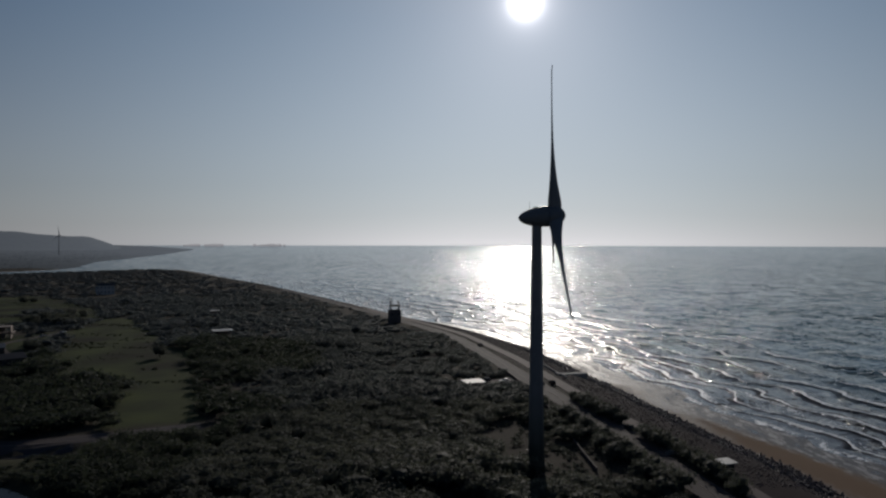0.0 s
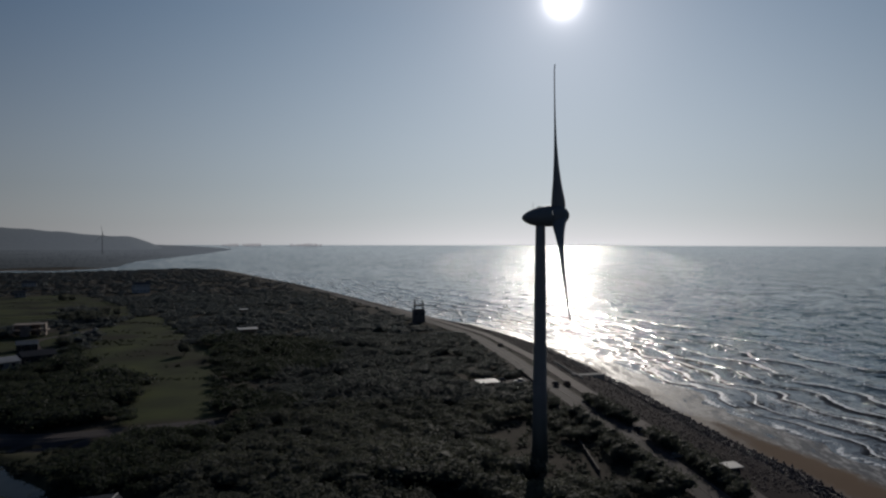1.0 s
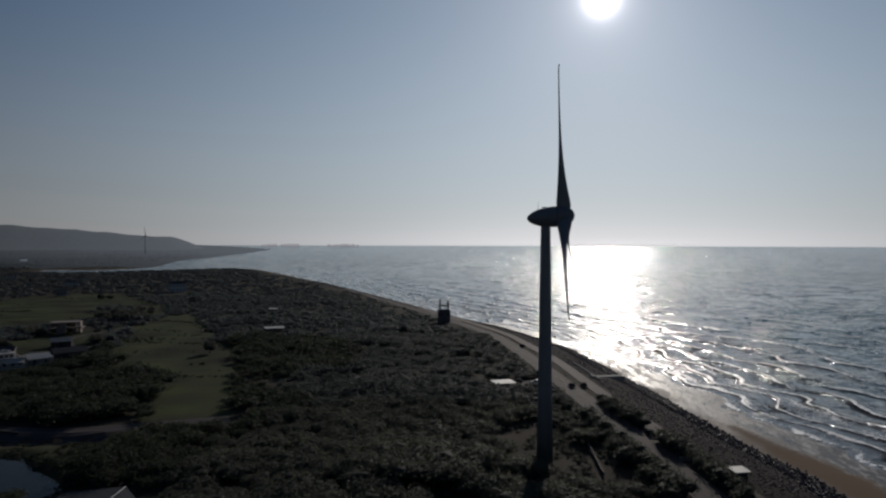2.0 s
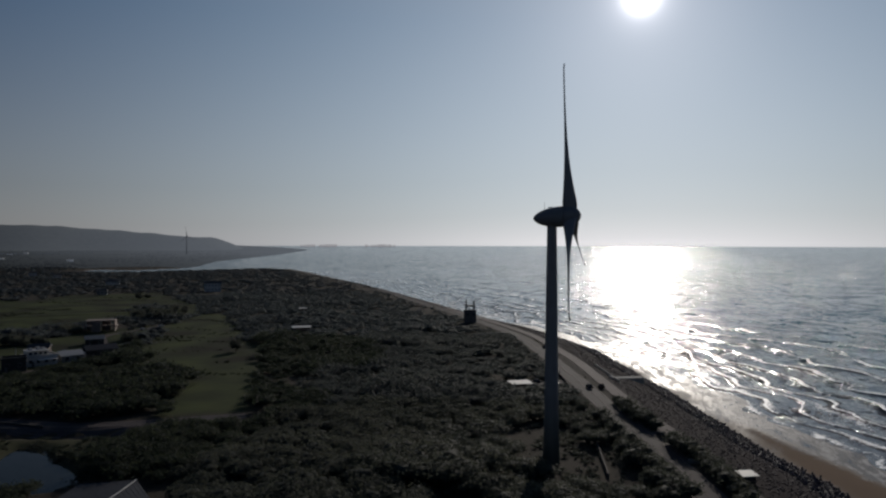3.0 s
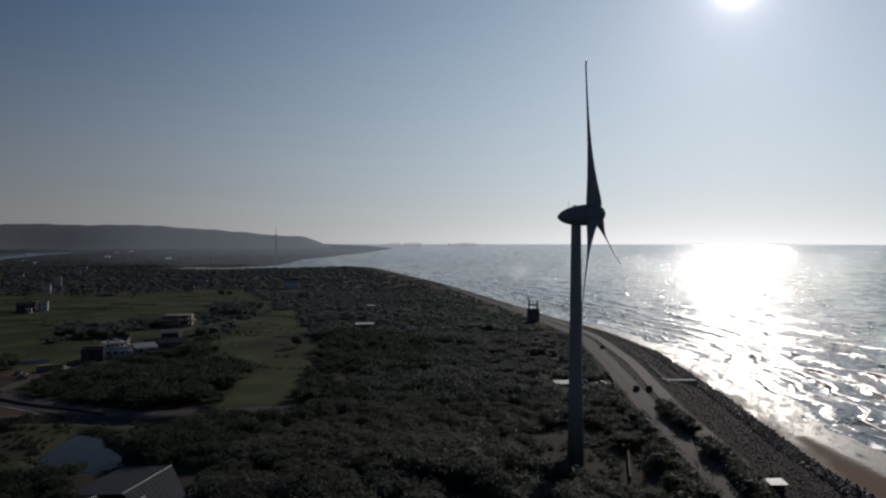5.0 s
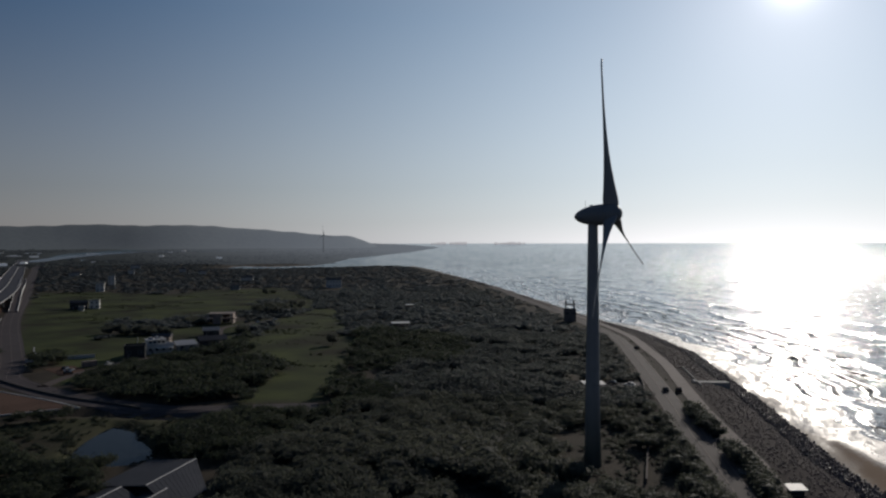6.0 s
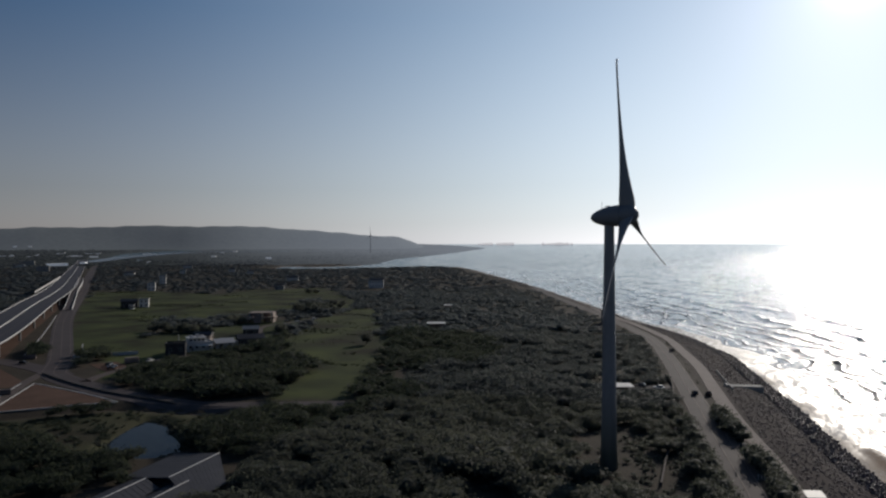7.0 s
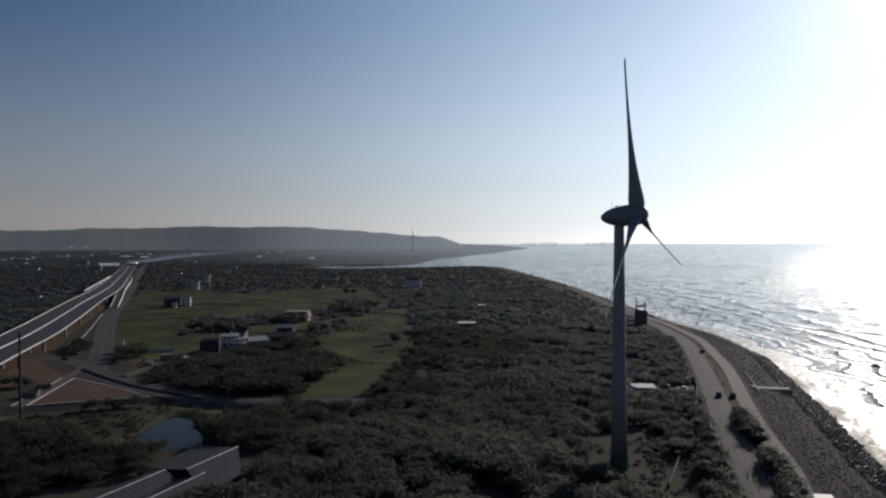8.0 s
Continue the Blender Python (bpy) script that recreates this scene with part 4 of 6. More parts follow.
ribbon("sand_lot", [(-640, 285), (-570, 335), (-505, 398)], 26, M["oldroad"], "pale bare lot beside the elevated highway", 0.05, category="lot")
ribbon("yard", [(-226, 243), (-214, 238), (-203.5, 233)], 12, M["soil"], "bare soil yard with parked vehicles", 0.07, category="yard")

for points in ([(-210, 197.6), (-178.4, 158.4)], [(-209.8, 197.6), (-195, 195.7), (-180, 193.6), (-166, 191.2), (-151.6, 187.8)], [(-178, 158), (-168.6, 168.9), (-161, 179), (-155.6, 184.2), (-151.6, 187.8)],
               [(-214.5, 195), (-182, 155)],
               [(-281, 242), (-323, 279), (-364, 314), (-442, 379)], [(-252, 256), (-257, 259), (-276, 271.5), (-289, 282)],
               [(39.6, 228), (43.4, 212), (46.2, 200), (48.6, 189), (50.4, 181)]):
    line = on_ground(points)
    setting("kerb", sweep(bmesh.new(), line, bar(-0.2, 0.2, -0.1, 0.24)), M["pale"], "pale concrete kerb along the road", "kerb")
setting("median_hedge_wall", sweep(bmesh.new(), on_ground([(-226, 212.5), (-207, 206.5), (-188, 201.5), (-166, 197), (-147, 195.5), (-131, 194)]), bar(-0.25, 0.25, -0.1, 0.75)), M["dark"], "dark low barrier along the road", "barrier")
setting("yard_wall", sweep(bmesh.new(), on_ground([(-251, 246.5), (-247, 251), (-243, 256), (-237.5, 262.5), (-232, 269)]), bar(-0.2, 0.2, -0.2, 1.7)), M["pale"], "pale low wall along the field", "wall")
setting("road_wall", sweep(bmesh.new(), on_ground([(20, 313), (24.5, 297), (30, 258), (33.5, 232), (34.7, 205), (36.5, 178)]), bar(-0.2, 0.2, -0.2, 1.1)), M["oldroad"], "weathered low concrete wall beside the coast road", "wall")
setting("sea_wall", sweep(bmesh.new(), on_ground([(38.4, 333), (41.6, 318), (46.8, 294)]), bar(-0.18, 0.18, -0.3, 0.6)), M["concrete"], "pale low parapet beside the sea path", "wall")
bm = box(bmesh.new(), (50.2, 303.8, 3.6), (13.5, 4.2, 4.4), 18, 0.15)
box(bm, (44.2, 301.6, 5.95), (1.2, 4.6, 0.7), 18, 0.08)
setting("slipway", bm, M["concrete"], "pale concrete jetty crossing the rubble slope", "jetty")


def boulder(seed):
    r = random.Random(seed)
    bm = bmesh.new()
    bmesh.ops.create_icosphere(bm, subdivisions=1, radius=0.5)
    sx_, sy_, sz_ = r.uniform(0.8, 1.3), r.uniform(0.7, 1.1), r.uniform(0.6, 0.95)
    for v in bm.verts:
        v.co = Vector((v.co.x * sx_, v.co.y * sy_, v.co.z * sz_)) * r.uniform(0.75, 1.2)
    return bm


def template(bm):
    """Vertices and triangles of a bmesh as arrays."""
    bmesh.ops.triangulate(bm, faces=bm.faces)
    bm.verts.index_update()
    v = np.array([q.co[:] for q in bm.verts])
    f = np.array([[q.index for q in g.verts] for g in bm.faces])
    bm.free()
    return v, f


def scatter(templates, places, which, turns, scales):
    """Joins copies of templates, each (verts, tris, slots), into big arrays."""
    vs, fs, ms, base = [], [], [], 0
    for k, (v, f, s) in enumerate(templates):
        sel = np.flatnonzero(which == k)
        if not len(sel):
            continue
        c, sn = np.cos(turns[sel])[:, None], np.sin(turns[sel])[:, None]
        q = np.stack([v[:, 0] * c - v[:, 1] * sn, v[:, 0] * sn + v[:, 1] * c, np.broadcast_to(v[:, 2], (len(sel), len(v)))], -1)
        q = q * scales[sel][:, None, :] + places[sel][:, None, :]
        vs.append(q.reshape(-1, 3))
        fs.append((f[None] + (np.arange(len(sel)) * len(v))[:, None, None]).reshape(-1, 3) + base)
        ms.append(np.tile(s, len(sel)))
        base += len(sel) * len(v)
    return np.concatenate(vs), np.concatenate(fs), np.concatenate(ms)


rng = np.random.RandomState(7)
ry = np.concatenate([rng.uniform(165, 500, 12500), rng.uniform(500, 1000, 1200)])
rx = np.interp(ry, [p[1] for p in COAST], [p[0] for p in COAST]) + rng.uniform(-28, 2.0, len(ry))
rd = shore(rx, ry)
toe = smoothstep(9, 2, rd)
keep = (rd > -1.2) & (rd < 23.5) & (edge_distance(rx, ry, PROMENADE, False) > 2.6) & (rng.rand(len(ry)) < 0.85 + 0.15 * toe) & ~((np.abs(ry - 304) < 2.8) & (rx < 57))
rx, ry, rd, toe = rx[keep], ry[keep], rd[keep], toe[keep]
rock_size = rng.uniform(0.35, 0.95, len(rx)) * (0.75 + 0.6 * toe)
rz = ground_height(rx, ry) + (0.1 * toe + 0.02) * rock_size
rock_turn = rng.uniform(0, 6.28, len(rx))
bank = thing("rubble_bank", "dark rubble bank with rows of concrete tetrapods at the waterline", "rock bank", kind="structure")
rocks_t = [(*template(boulder(k)), None) for k in range(6)]
rocks_t = [(v, f, np.zeros(len(f), int)) for v, f, _ in rocks_t]
v, f, s = scatter(rocks_t, np.stack([rx, ry, rz], -1), rng.randint(0, 6, len(rx)), rock_turn, np.repeat(rock_size[:, None], 3, 1))
rubble = new("rubble", mesh_from_arrays("rubble", v, f, M["rock"]))
rubble.parent = bank
tagged(rubble, kind="stuff")


def tetrapod(seed):
    """Four blunt tapering legs that meet in the middle, one metre from end to end."""
    r = random.Random(seed)
    bm = bmesh.new()
    for leg in ((0, 0, 1), (0.94, 0, -0.33), (-0.47, 0.82, -0.33), (-0.47, -0.82, -0.33)):
        d = Vector(leg)
        rod(bm, -d * 0.1, d * r.uniform(0.52, 0.58), 0.24, 0.15, 5)
    spin = Matrix.Rotation(r.uniform(0, 6.28), 4, "Z") @ Matrix.Rotation(r.uniform(-1.0, 1.0), 4, "X")
    bmesh.ops.transform(bm, matrix=spin, verts=bm.verts)
    return bm


tetra_meshes = []
for k in range(6):
    me = bpy.data.meshes.new("tetrapod")
    b0 = tetrapod(k)
    b0.to_mesh(me)
    b0.free()
    me.materials.append(M["tetrapod"])
    tetra_meshes.append(me)
tq = spline([(*p, 0) for p in COAST[3:15]], 1.9)
tx, ty = [], []
for n_, (p, q) in enumerate(zip(tq, sides_of(tq))):
    for row in range(7):
        o = -0.8 + 1.35 * row + (0.9 if n_ % 2 else 0)
        side = 1 if float(shore(np.array([p.x + q.x]), np.array([p.y + q.y]))[0]) > 0 else -1
        tx.append(p.x + side * q.x * o + rng.uniform(-0.35, 0.35))
        ty.append(p.y + side * q.y * o + rng.uniform(-0.35, 0.35))
tx, ty = np.array(tx), np.array(ty)
keep = ~((np.abs(ty - 305) < 2.8) & (tx < 57.5)) & (rng.rand(len(tx)) < 0.93)
tx, ty = tx[keep], ty[keep]
tz = ground_height(tx, ty) + 0.22
t_size, t_turn = rng.uniform(1.3, 1.7, len(tx)), rng.uniform(0, 6.28, len(tx))
near_blocks = np.flatnonzero(ty > 176)[:300]
rest = np.ones(len(tx), bool)
rest[near_blocks] = False
block_t = [template(tetrapod(k)) for k in range(6)]
block_t = [(v, f, np.zeros(len(f), int)) for v, f in block_t]
v, f, s = scatter(block_t, np.stack([tx, ty, tz], -1)[rest], rng.randint(0, 6, rest.sum()), t_turn[rest], np.repeat(t_size[rest][:, None], 3, 1))
blocks = new("tetrapod_row", mesh_from_arrays("tetrapod_row", v, f, M["tetrapod"]))
blocks.parent = bank
tagged(blocks, kind="stuff")


# ---------------------------------------------------------------- elevated highway
HIGHWAY = [(-120, 52, 12), (-200, 131, 12), (-273, 203, 12), (-309, 238.5, 12), (-371, 294.3, 12), (-485, 393, 11.5), (-589, 486, 11), (-709, 587, 10), (-926, 762, 7.7), (-1268, 1039, 6.8), (-1621, 1328, 7.6), (-1760, 1440, 9)]


def at_height(points):
    return spline([Vector(p) for p in points], 14)


def highway():
    t = thing("elevated_highway", "grey elevated highway with white parapets on concrete piers", "highway", kind="structure")
    line = at_height(HIGHWAY)
    for side in (7.0, -7.0):
        bm = sweep(bmesh.new(), line, [(side - 6.5, -0.35), (side - 3.2, -1.6), (side + 3.2, -1.6), (side + 6.5, -0.35), (side + 6.5, 0.0), (side - 6.5, 0.0)])
        deck = part("deck", bm, M["deck"], t, "grey asphalt carriageway")
        o = math.copysign(13.5, side)
        part("parapet", sweep(bmesh.new(), line, bar(o - 0.14, o + 0.14, -0.1, 0.52)), M["pale"], deck, "pale concrete parapet")
        part("lane_line", sweep(bmesh.new(), line, bar(side - 0.1, side + 0.1, 0.0, 0.015)), M["prom"], deck, "faint painted lane line")
    part("median_barrier", sweep(bmesh.new(), line, bar(-0.18, 0.18, -0.1, 0.5)), M["pale"], t, "pale concrete median barrier")
    d = 20.0
    for a, b in zip(line, line[1:]):
        d += (b - a).length
        if d > 50 and a.x > -760:
            d = 0.0
            s = Vector((-(b - a).y, (b - a).x, 0)).normalized()
            g = float(ground_height(a.x, a.y))
            for o in (-10.8, -4.0, 4.0, 10.8):
                c = a + s * o
                bm = rod(bmesh.new(), (c.x, c.y, g - 0.3), (c.x, c.y, a.z - 1.5), 0.7, 0.7, 12)
                part("pier", bm, M["concrete"], t)
    # the slip ramp that drops towards the valley road
    ramp = at_height([(-474, 413, 5.0), (-536, 464, 7.2), (-622, 534, 9.3), (-740, 632, 9.4), (-864, 731, 8.4)])
    bm = sweep(bmesh.new(), ramp, [(-3.0, -4.6), (3.0, -4.6), (3.0, 0.0), (-3.0, 0.0)])
    slip = part("slip_ramp", bm, M["asphalt"], t, "sloping asphalt ramp on a concrete wall")
    for o in (-3.1, 3.1):
        part("parapet", sweep(bmesh.new(), ramp, bar(o - 0.18, o + 0.18, -1.4, 0.8)), M["pale"], slip, "white concrete parapet")
    left = at_height([(-609, 479, 11.4), (-680, 540, 11.4), (-780, 625, 11.0), (-892, 719, 10.0)])
    part("acoustic_screen", sweep(bmesh.new(), left, bar(-0.15, 0.15, -0.9, 0.9)), M["pale"], t, "white roadside screen")
    return t


highway()


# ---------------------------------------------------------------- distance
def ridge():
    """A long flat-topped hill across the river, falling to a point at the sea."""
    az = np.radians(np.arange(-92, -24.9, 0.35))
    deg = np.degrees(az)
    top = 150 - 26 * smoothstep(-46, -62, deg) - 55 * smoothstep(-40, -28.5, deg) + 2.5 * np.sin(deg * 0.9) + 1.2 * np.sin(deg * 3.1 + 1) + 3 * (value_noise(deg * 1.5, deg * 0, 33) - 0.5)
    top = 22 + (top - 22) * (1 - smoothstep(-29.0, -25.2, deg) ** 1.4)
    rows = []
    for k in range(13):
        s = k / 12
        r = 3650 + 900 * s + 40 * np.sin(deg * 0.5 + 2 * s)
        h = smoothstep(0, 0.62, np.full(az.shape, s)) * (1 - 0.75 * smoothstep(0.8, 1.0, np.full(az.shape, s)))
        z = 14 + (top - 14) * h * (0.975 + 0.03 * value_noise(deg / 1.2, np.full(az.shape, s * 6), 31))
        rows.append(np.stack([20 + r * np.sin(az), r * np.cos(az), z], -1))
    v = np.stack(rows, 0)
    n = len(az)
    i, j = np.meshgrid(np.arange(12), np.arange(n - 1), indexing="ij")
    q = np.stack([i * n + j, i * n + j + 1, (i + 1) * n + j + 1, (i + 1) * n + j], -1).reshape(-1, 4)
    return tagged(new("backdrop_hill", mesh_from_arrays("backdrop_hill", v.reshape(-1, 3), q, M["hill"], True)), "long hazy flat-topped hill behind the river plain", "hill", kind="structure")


line = spline([(-1600, 1340, 0), (-1679, 1424, 0), (-1849, 1646, 0), (-2030, 1932, 0), (-2165, 2220, 0), (-2165, 2370, 0), (-2090, 2500, 0), (-1900, 2600, 0)], 60)
river_line = line
for p in line:
    p.z = float(far_rise(p.x, p.y)) + 4.6
bm = bmesh.new()
rows = [(bm.verts.new(p - q * w), bm.verts.new(p + q * w)) for p, q, w in zip(line, sides_of(line), np.linspace(26, 60, len(line)))]
for a, b in zip(rows, rows[1:]):
    bm.faces.new((a[0], b[0], b[1], a[1]))
bmesh.ops.recalc_face_normals(bm, faces=bm.faces)
if next(iter(bm.faces)).normal.z < 0:
    bmesh.ops.reverse_faces(bm, faces=bm.faces)
setting("river_water", bm, M["river"], "pale river winding across the far plain", "river")
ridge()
r = random.Random(5)
bm = bmesh.new()
for k in range(36):
    a = radians(r.choice((r.uniform(-21.5, -18.5), r.uniform(-16.8, -14.0), r.gauss(-15.0, 0.3))))
    w, h = r.uniform(14, 40), r.uniform(2, 11)
    box(bm, (20 + 4820 * math.sin(a), 4820 * math.cos(a), 36 + h / 2), (w, w, h + 8), -math.degrees(a))
setting("backdrop_city", bm, M["city"], "faint hazy skyline of towers across the bay", "skyline")


rh = random.Random(9)
bm = bmesh.new()
for k in range(40):
    a, q = radians(rh.choice((rh.uniform(-68, -50), rh.uniform(-68, -46), rh.uniform(-68, -34)))), rh.choice((rh.uniform(1800, 3300), rh.uniform(2400, 3900)))
    x, y = 20 + q * math.sin(a), q * math.cos(a)
    h, w = rh.uniform(3, 6), rh.choice((rh.uniform(8, 20), rh.uniform(20, 60)))
    z = float(ground_height(x, y))
    if q > 3600:
        z += 40 * (q - 3600) / 300
    box(bm, (x, y, z + h / 2), (w, rh.uniform(9, 16), h), -math.degrees(a) + rh.uniform(-30, 30))
setting("backdrop_houses", bm, M["houses"], "scattered pale houses and greenhouses on the hazy plain", "houses")


# ---------------------------------------------------------------- buildings
def window_row(parent, count, width, y, z, size, mat):
    for k in range(count):
        x = (k + 0.5) / count * width - width / 2
        w = part("window", box(bmesh.new(), (x, y, z), (size[0] + 0.2, 0.12, size[1] + 0.2), 0, 0.02), M["concrete"], parent)
        part("pane", box(bmesh.new(), (x, y + (0.05 if y > 0 else -0.05), z), (size[0], 0.1, size[1])), mat, w)


def house(at, turn, size, storeys, label, wall="white", roof="flat", roof_mat="concrete", group="", tank=False):
    """A block with its storeys, window openings and roof; its front and back look along y."""
    z0 = float(ground_height(at[0], at[1])) if len(at) == 2 else at[2]
    t = thing("house", label, "house", (at[0], at[1], z0), turn, group)
    w, d, h = size
    body = part("wall", box(bmesh.new(), (0, 0, h / 2 - 0.2), (w, d, h + 0.4), 0, 0.05), M[wall], t)
    if roof == "flat":
        bm = bmesh.new()
        for c, s in (((0, d / 2, 0), (w + 0.3, 0.25, 0.9)), ((0, -d / 2, 0), (w + 0.3, 0.25, 0.9)), ((w / 2, 0, 0), (0.25, d - 0.3, 0.9)), ((-w / 2, 0, 0), (0.25, d - 0.3, 0.9))):
            box(bm, (c[0], c[1], h + 0.4), s)
        box(bm, (0, 0, h + 0.07), (w - 0.4, d - 0.4, 0.1))
        part("roof", bm, M[roof_mat], t, "flat roof with a low parapet")
    else:
        bm = bmesh.new()
        rise = min(w, d) * 0.22
        o = 0.6
        vs = [bm.verts.new(p) for p in ((-w / 2 - o, -d / 2 - o, h - 0.1), (w / 2 + o, -d / 2 - o, h - 0.1), (w / 2 + o, d / 2 + o, h - 0.1), (-w / 2 - o, d / 2 + o, h - 0.1), (-w / 2 - o, 0, h + rise), (w / 2 + o, 0, h + rise))]
        for q in ((0, 1, 5, 4), (2, 3, 4, 5), (0, 4, 3), (1, 2, 5), (3, 2, 1, 0)):
            bm.faces.new([vs[k] for k in q])
        part("roof", bm, M[roof_mat], t, "pitched sheet roof")
    for k in range(storeys):
        z = (k + 0.55) * h / storeys
        n = max(2, int(w / 3.2))
        window_row(t, n, w, -d / 2, z, (1.3, 1.3), M["glass"])
        for y in (-d / 4, d / 4):
            q = part("window", box(bmesh.new(), (w / 2, y, z), (0.12, 1.4, 1.4), 0, 0.02), M["concrete"], t)
            part("pane", box(bmesh.new(), (w / 2 + 0.05, y, z), (0.1, 1.2, 1.2)), M["glass"], q)
    part("door", box(bmesh.new(), (-w * 0.3, -d / 2 - 0.04, 1.0), (1.0, 0.12, 2.1), 0, 0.03), M["steel"], t)
    if tank:
        bm = lathe(bmesh.new(), [(0.9, h + 0.5), (0.95, h + 0.6), (0.95, h + 2.2), (0.4, h + 2.5)], 14)
        part("water_tank", bm, M["steel"], t, "steel water tank", True)
    return t


def open_shed(at, turn, size, label, roof_mat="white", z0=None):
    """A low lean-to: posts, a sloping sheet roof and a back wall."""
    z0 = float(ground_height(at[0], at[1])) if z0 is None else z0
    t = thing("shed", label, "shed", (at[0], at[1], z0), turn, "sheds")
    w, d, h = size
    part("roof", box(bmesh.new(), (0, 0, h), (w, d, 0.18), 0, 0.04, (2.5, 0)), M[roof_mat], t, "pale sheet roof")
    for x in (-w / 2 + 0.4, 0, w / 2 - 0.4):
        for y in (-d / 2 + 0.4, d / 2 - 0.4):
            part("post", rod(bmesh.new(), (x, y, -0.2), (x, y, h - 0.06 + 0.04 * y), 0.12), M["steel"], t)
    part("back_wall", box(bmesh.new(), (0, d / 2 - 0.7, h / 2 - 0.3), (w - 0.8, 0.2, h - 0.5), 0, 0.03), M["rust"], t)
    return t


open_shed((8.2, 279), 25, (8.6, 6.5, 2.7), "small white-roofed shed beside the coast road")
open_shed((-141, 430), 27, (12.0, 7.5, 3.3), "low white-roofed shed in the woodland")
open_shed((-64, 376), 20, (5, 4, 3.0), "small pale-roofed shed among trees")
open_shed((-188, 553), 25, (7, 6, 3.2), "small white-roofed shed deep in the wood")


def kiosk(at, turn):
    t = thing("kiosk", "small white-roofed kiosk on the sea bank", "kiosk", (at[0], at[1], float(ground_height(*at))), turn)
    part("wall", box(bmesh.new(), (0, 0, 0.85), (2.6, 3.2, 1.9), 0, 0.04), M["dark"], t)
    part("roof", box(bmesh.new(), (0, 0, 1.9), (3.9, 4.6, 0.16), 0, 0.05, (0, -3)), M["white"], t, "flat white roof")
    part("shutter", box(bmesh.new(), (0, -1.63, 1.15), (1.9, 0.1, 0.9), 0, 0.03), M["roof"], t)
    part("counter", box(bmesh.new(), (0, -1.85, 0.65), (2.1, 0.5, 0.08), 0, 0.02), M["steel"], t)
    return t


kiosk((68.0, 178.0), 12)


def lookout(at, turn):
    """A grey blockhouse with an open frame and a mast on its roof."""
    t = thing("lookout_post", "stained grey concrete lookout post with an open frame on top", "lookout", (at[0], at[1], float(ground_height(*at)) + 2.3), turn)
    part("wall", box(bmesh.new(), (0, 0, 1.0), (8.0, 7.4, 9.0), 0, 0.1), M["stained"], t)
    bm = bmesh.new()
    for c, s in (((0, 3.6, 5.8), (8.2, 0.3, 0.7)), ((0, -3.6, 5.8), (8.2, 0.3, 0.7)), ((3.95, 0, 5.8), (0.3, 6.9, 0.7)), ((-3.95, 0, 5.8), (0.3, 6.9, 0.7))):
        box(bm, c, s)
    part("parapet", bm, M["stained"], t)
    for x in (-2.8, 2.8):
        for y in (-2.2, 2.2):
            part("post", box(bmesh.new(), (x, y, 8.9), (0.5, 0.5, 7.4 if x > 0 else 8.2), 0, 0.05), M["stained"], t)
    bm = bmesh.new()
    for y in (-2.2, 2.2):
        box(bm, (0, y, 9.0), (7.0, 0.4, 0.45))
    for x in (-2.8, 2.8):
        box(bm, (x, 0, 9.0), (0.4, 4.4, 0.45))
    part("beam_frame", bm, M["stained"], t)
    part("platform", box(bmesh.new(), (0, 0, 9.5), (6.8, 5.4, 0.3), 0, 0.04), M["stained"], t)
    mast = part("mast", rod(bmesh.new(), (-2.8, -2.2, 11.9), (-2.8, -2.2, 15.2), 0.14, 0.08), M["steel"], t)
    part("cross_arm", rod(bmesh.new(), (-4.4, -2.2, 14.3), (-1.0, -2.2, 14.3), 0.09), M["steel"], mast)
    for x in (-2.1, 2.1):
        w = part("window", box(bmesh.new(), (x, -3.72, 3.4), (1.8, 0.14, 1.2), 0, 0.03), M["stained"], t)
        part("pane", box(bmesh.new(), (x, -3.78, 3.4), (1.5, 0.1, 0.9)), M["glass"], w)
    return t


lookout((-42.0, 496.0), 16)


def ruin(at, turn):
    """A roofless concrete shell: slabs on columns with gaping bays."""
    t = thing("concrete_shell", "unfinished two-storey concrete building shell with open bays", "building", (at[0], at[1], float(ground_height(*at))), turn)
    for k, z in enumerate((3.5, 7.0)):
        part("slab", box(bmesh.new(), (0, 0, z), (20 - 3 * k, 11, 0.4), 0, 0.05), M["rust"], t)
    for x in (-9, -4.5, 0, 4.5, 8.4):
        for y in (-5, 5):
            part("column", box(bmesh.new(), (x, y, 3.4), (0.6, 0.6, 7.6 if abs(x) < 8.5 else 4.5), 0, 0.04), M["rust"], t)
    for x, y, w, d in ((-6.8, 5, 4, 0.25), (2.2, 5, 4, 0.25), (-2.3, -5, 4, 0.25), (8.4, 0, 0.25, 9)):
        part("infill_wall", box(bmesh.new(), (x, y, 3.4), (w, d, 6.8), 0, 0.03), M["rust"], t)
    return t


ruin((-268, 410), 27)


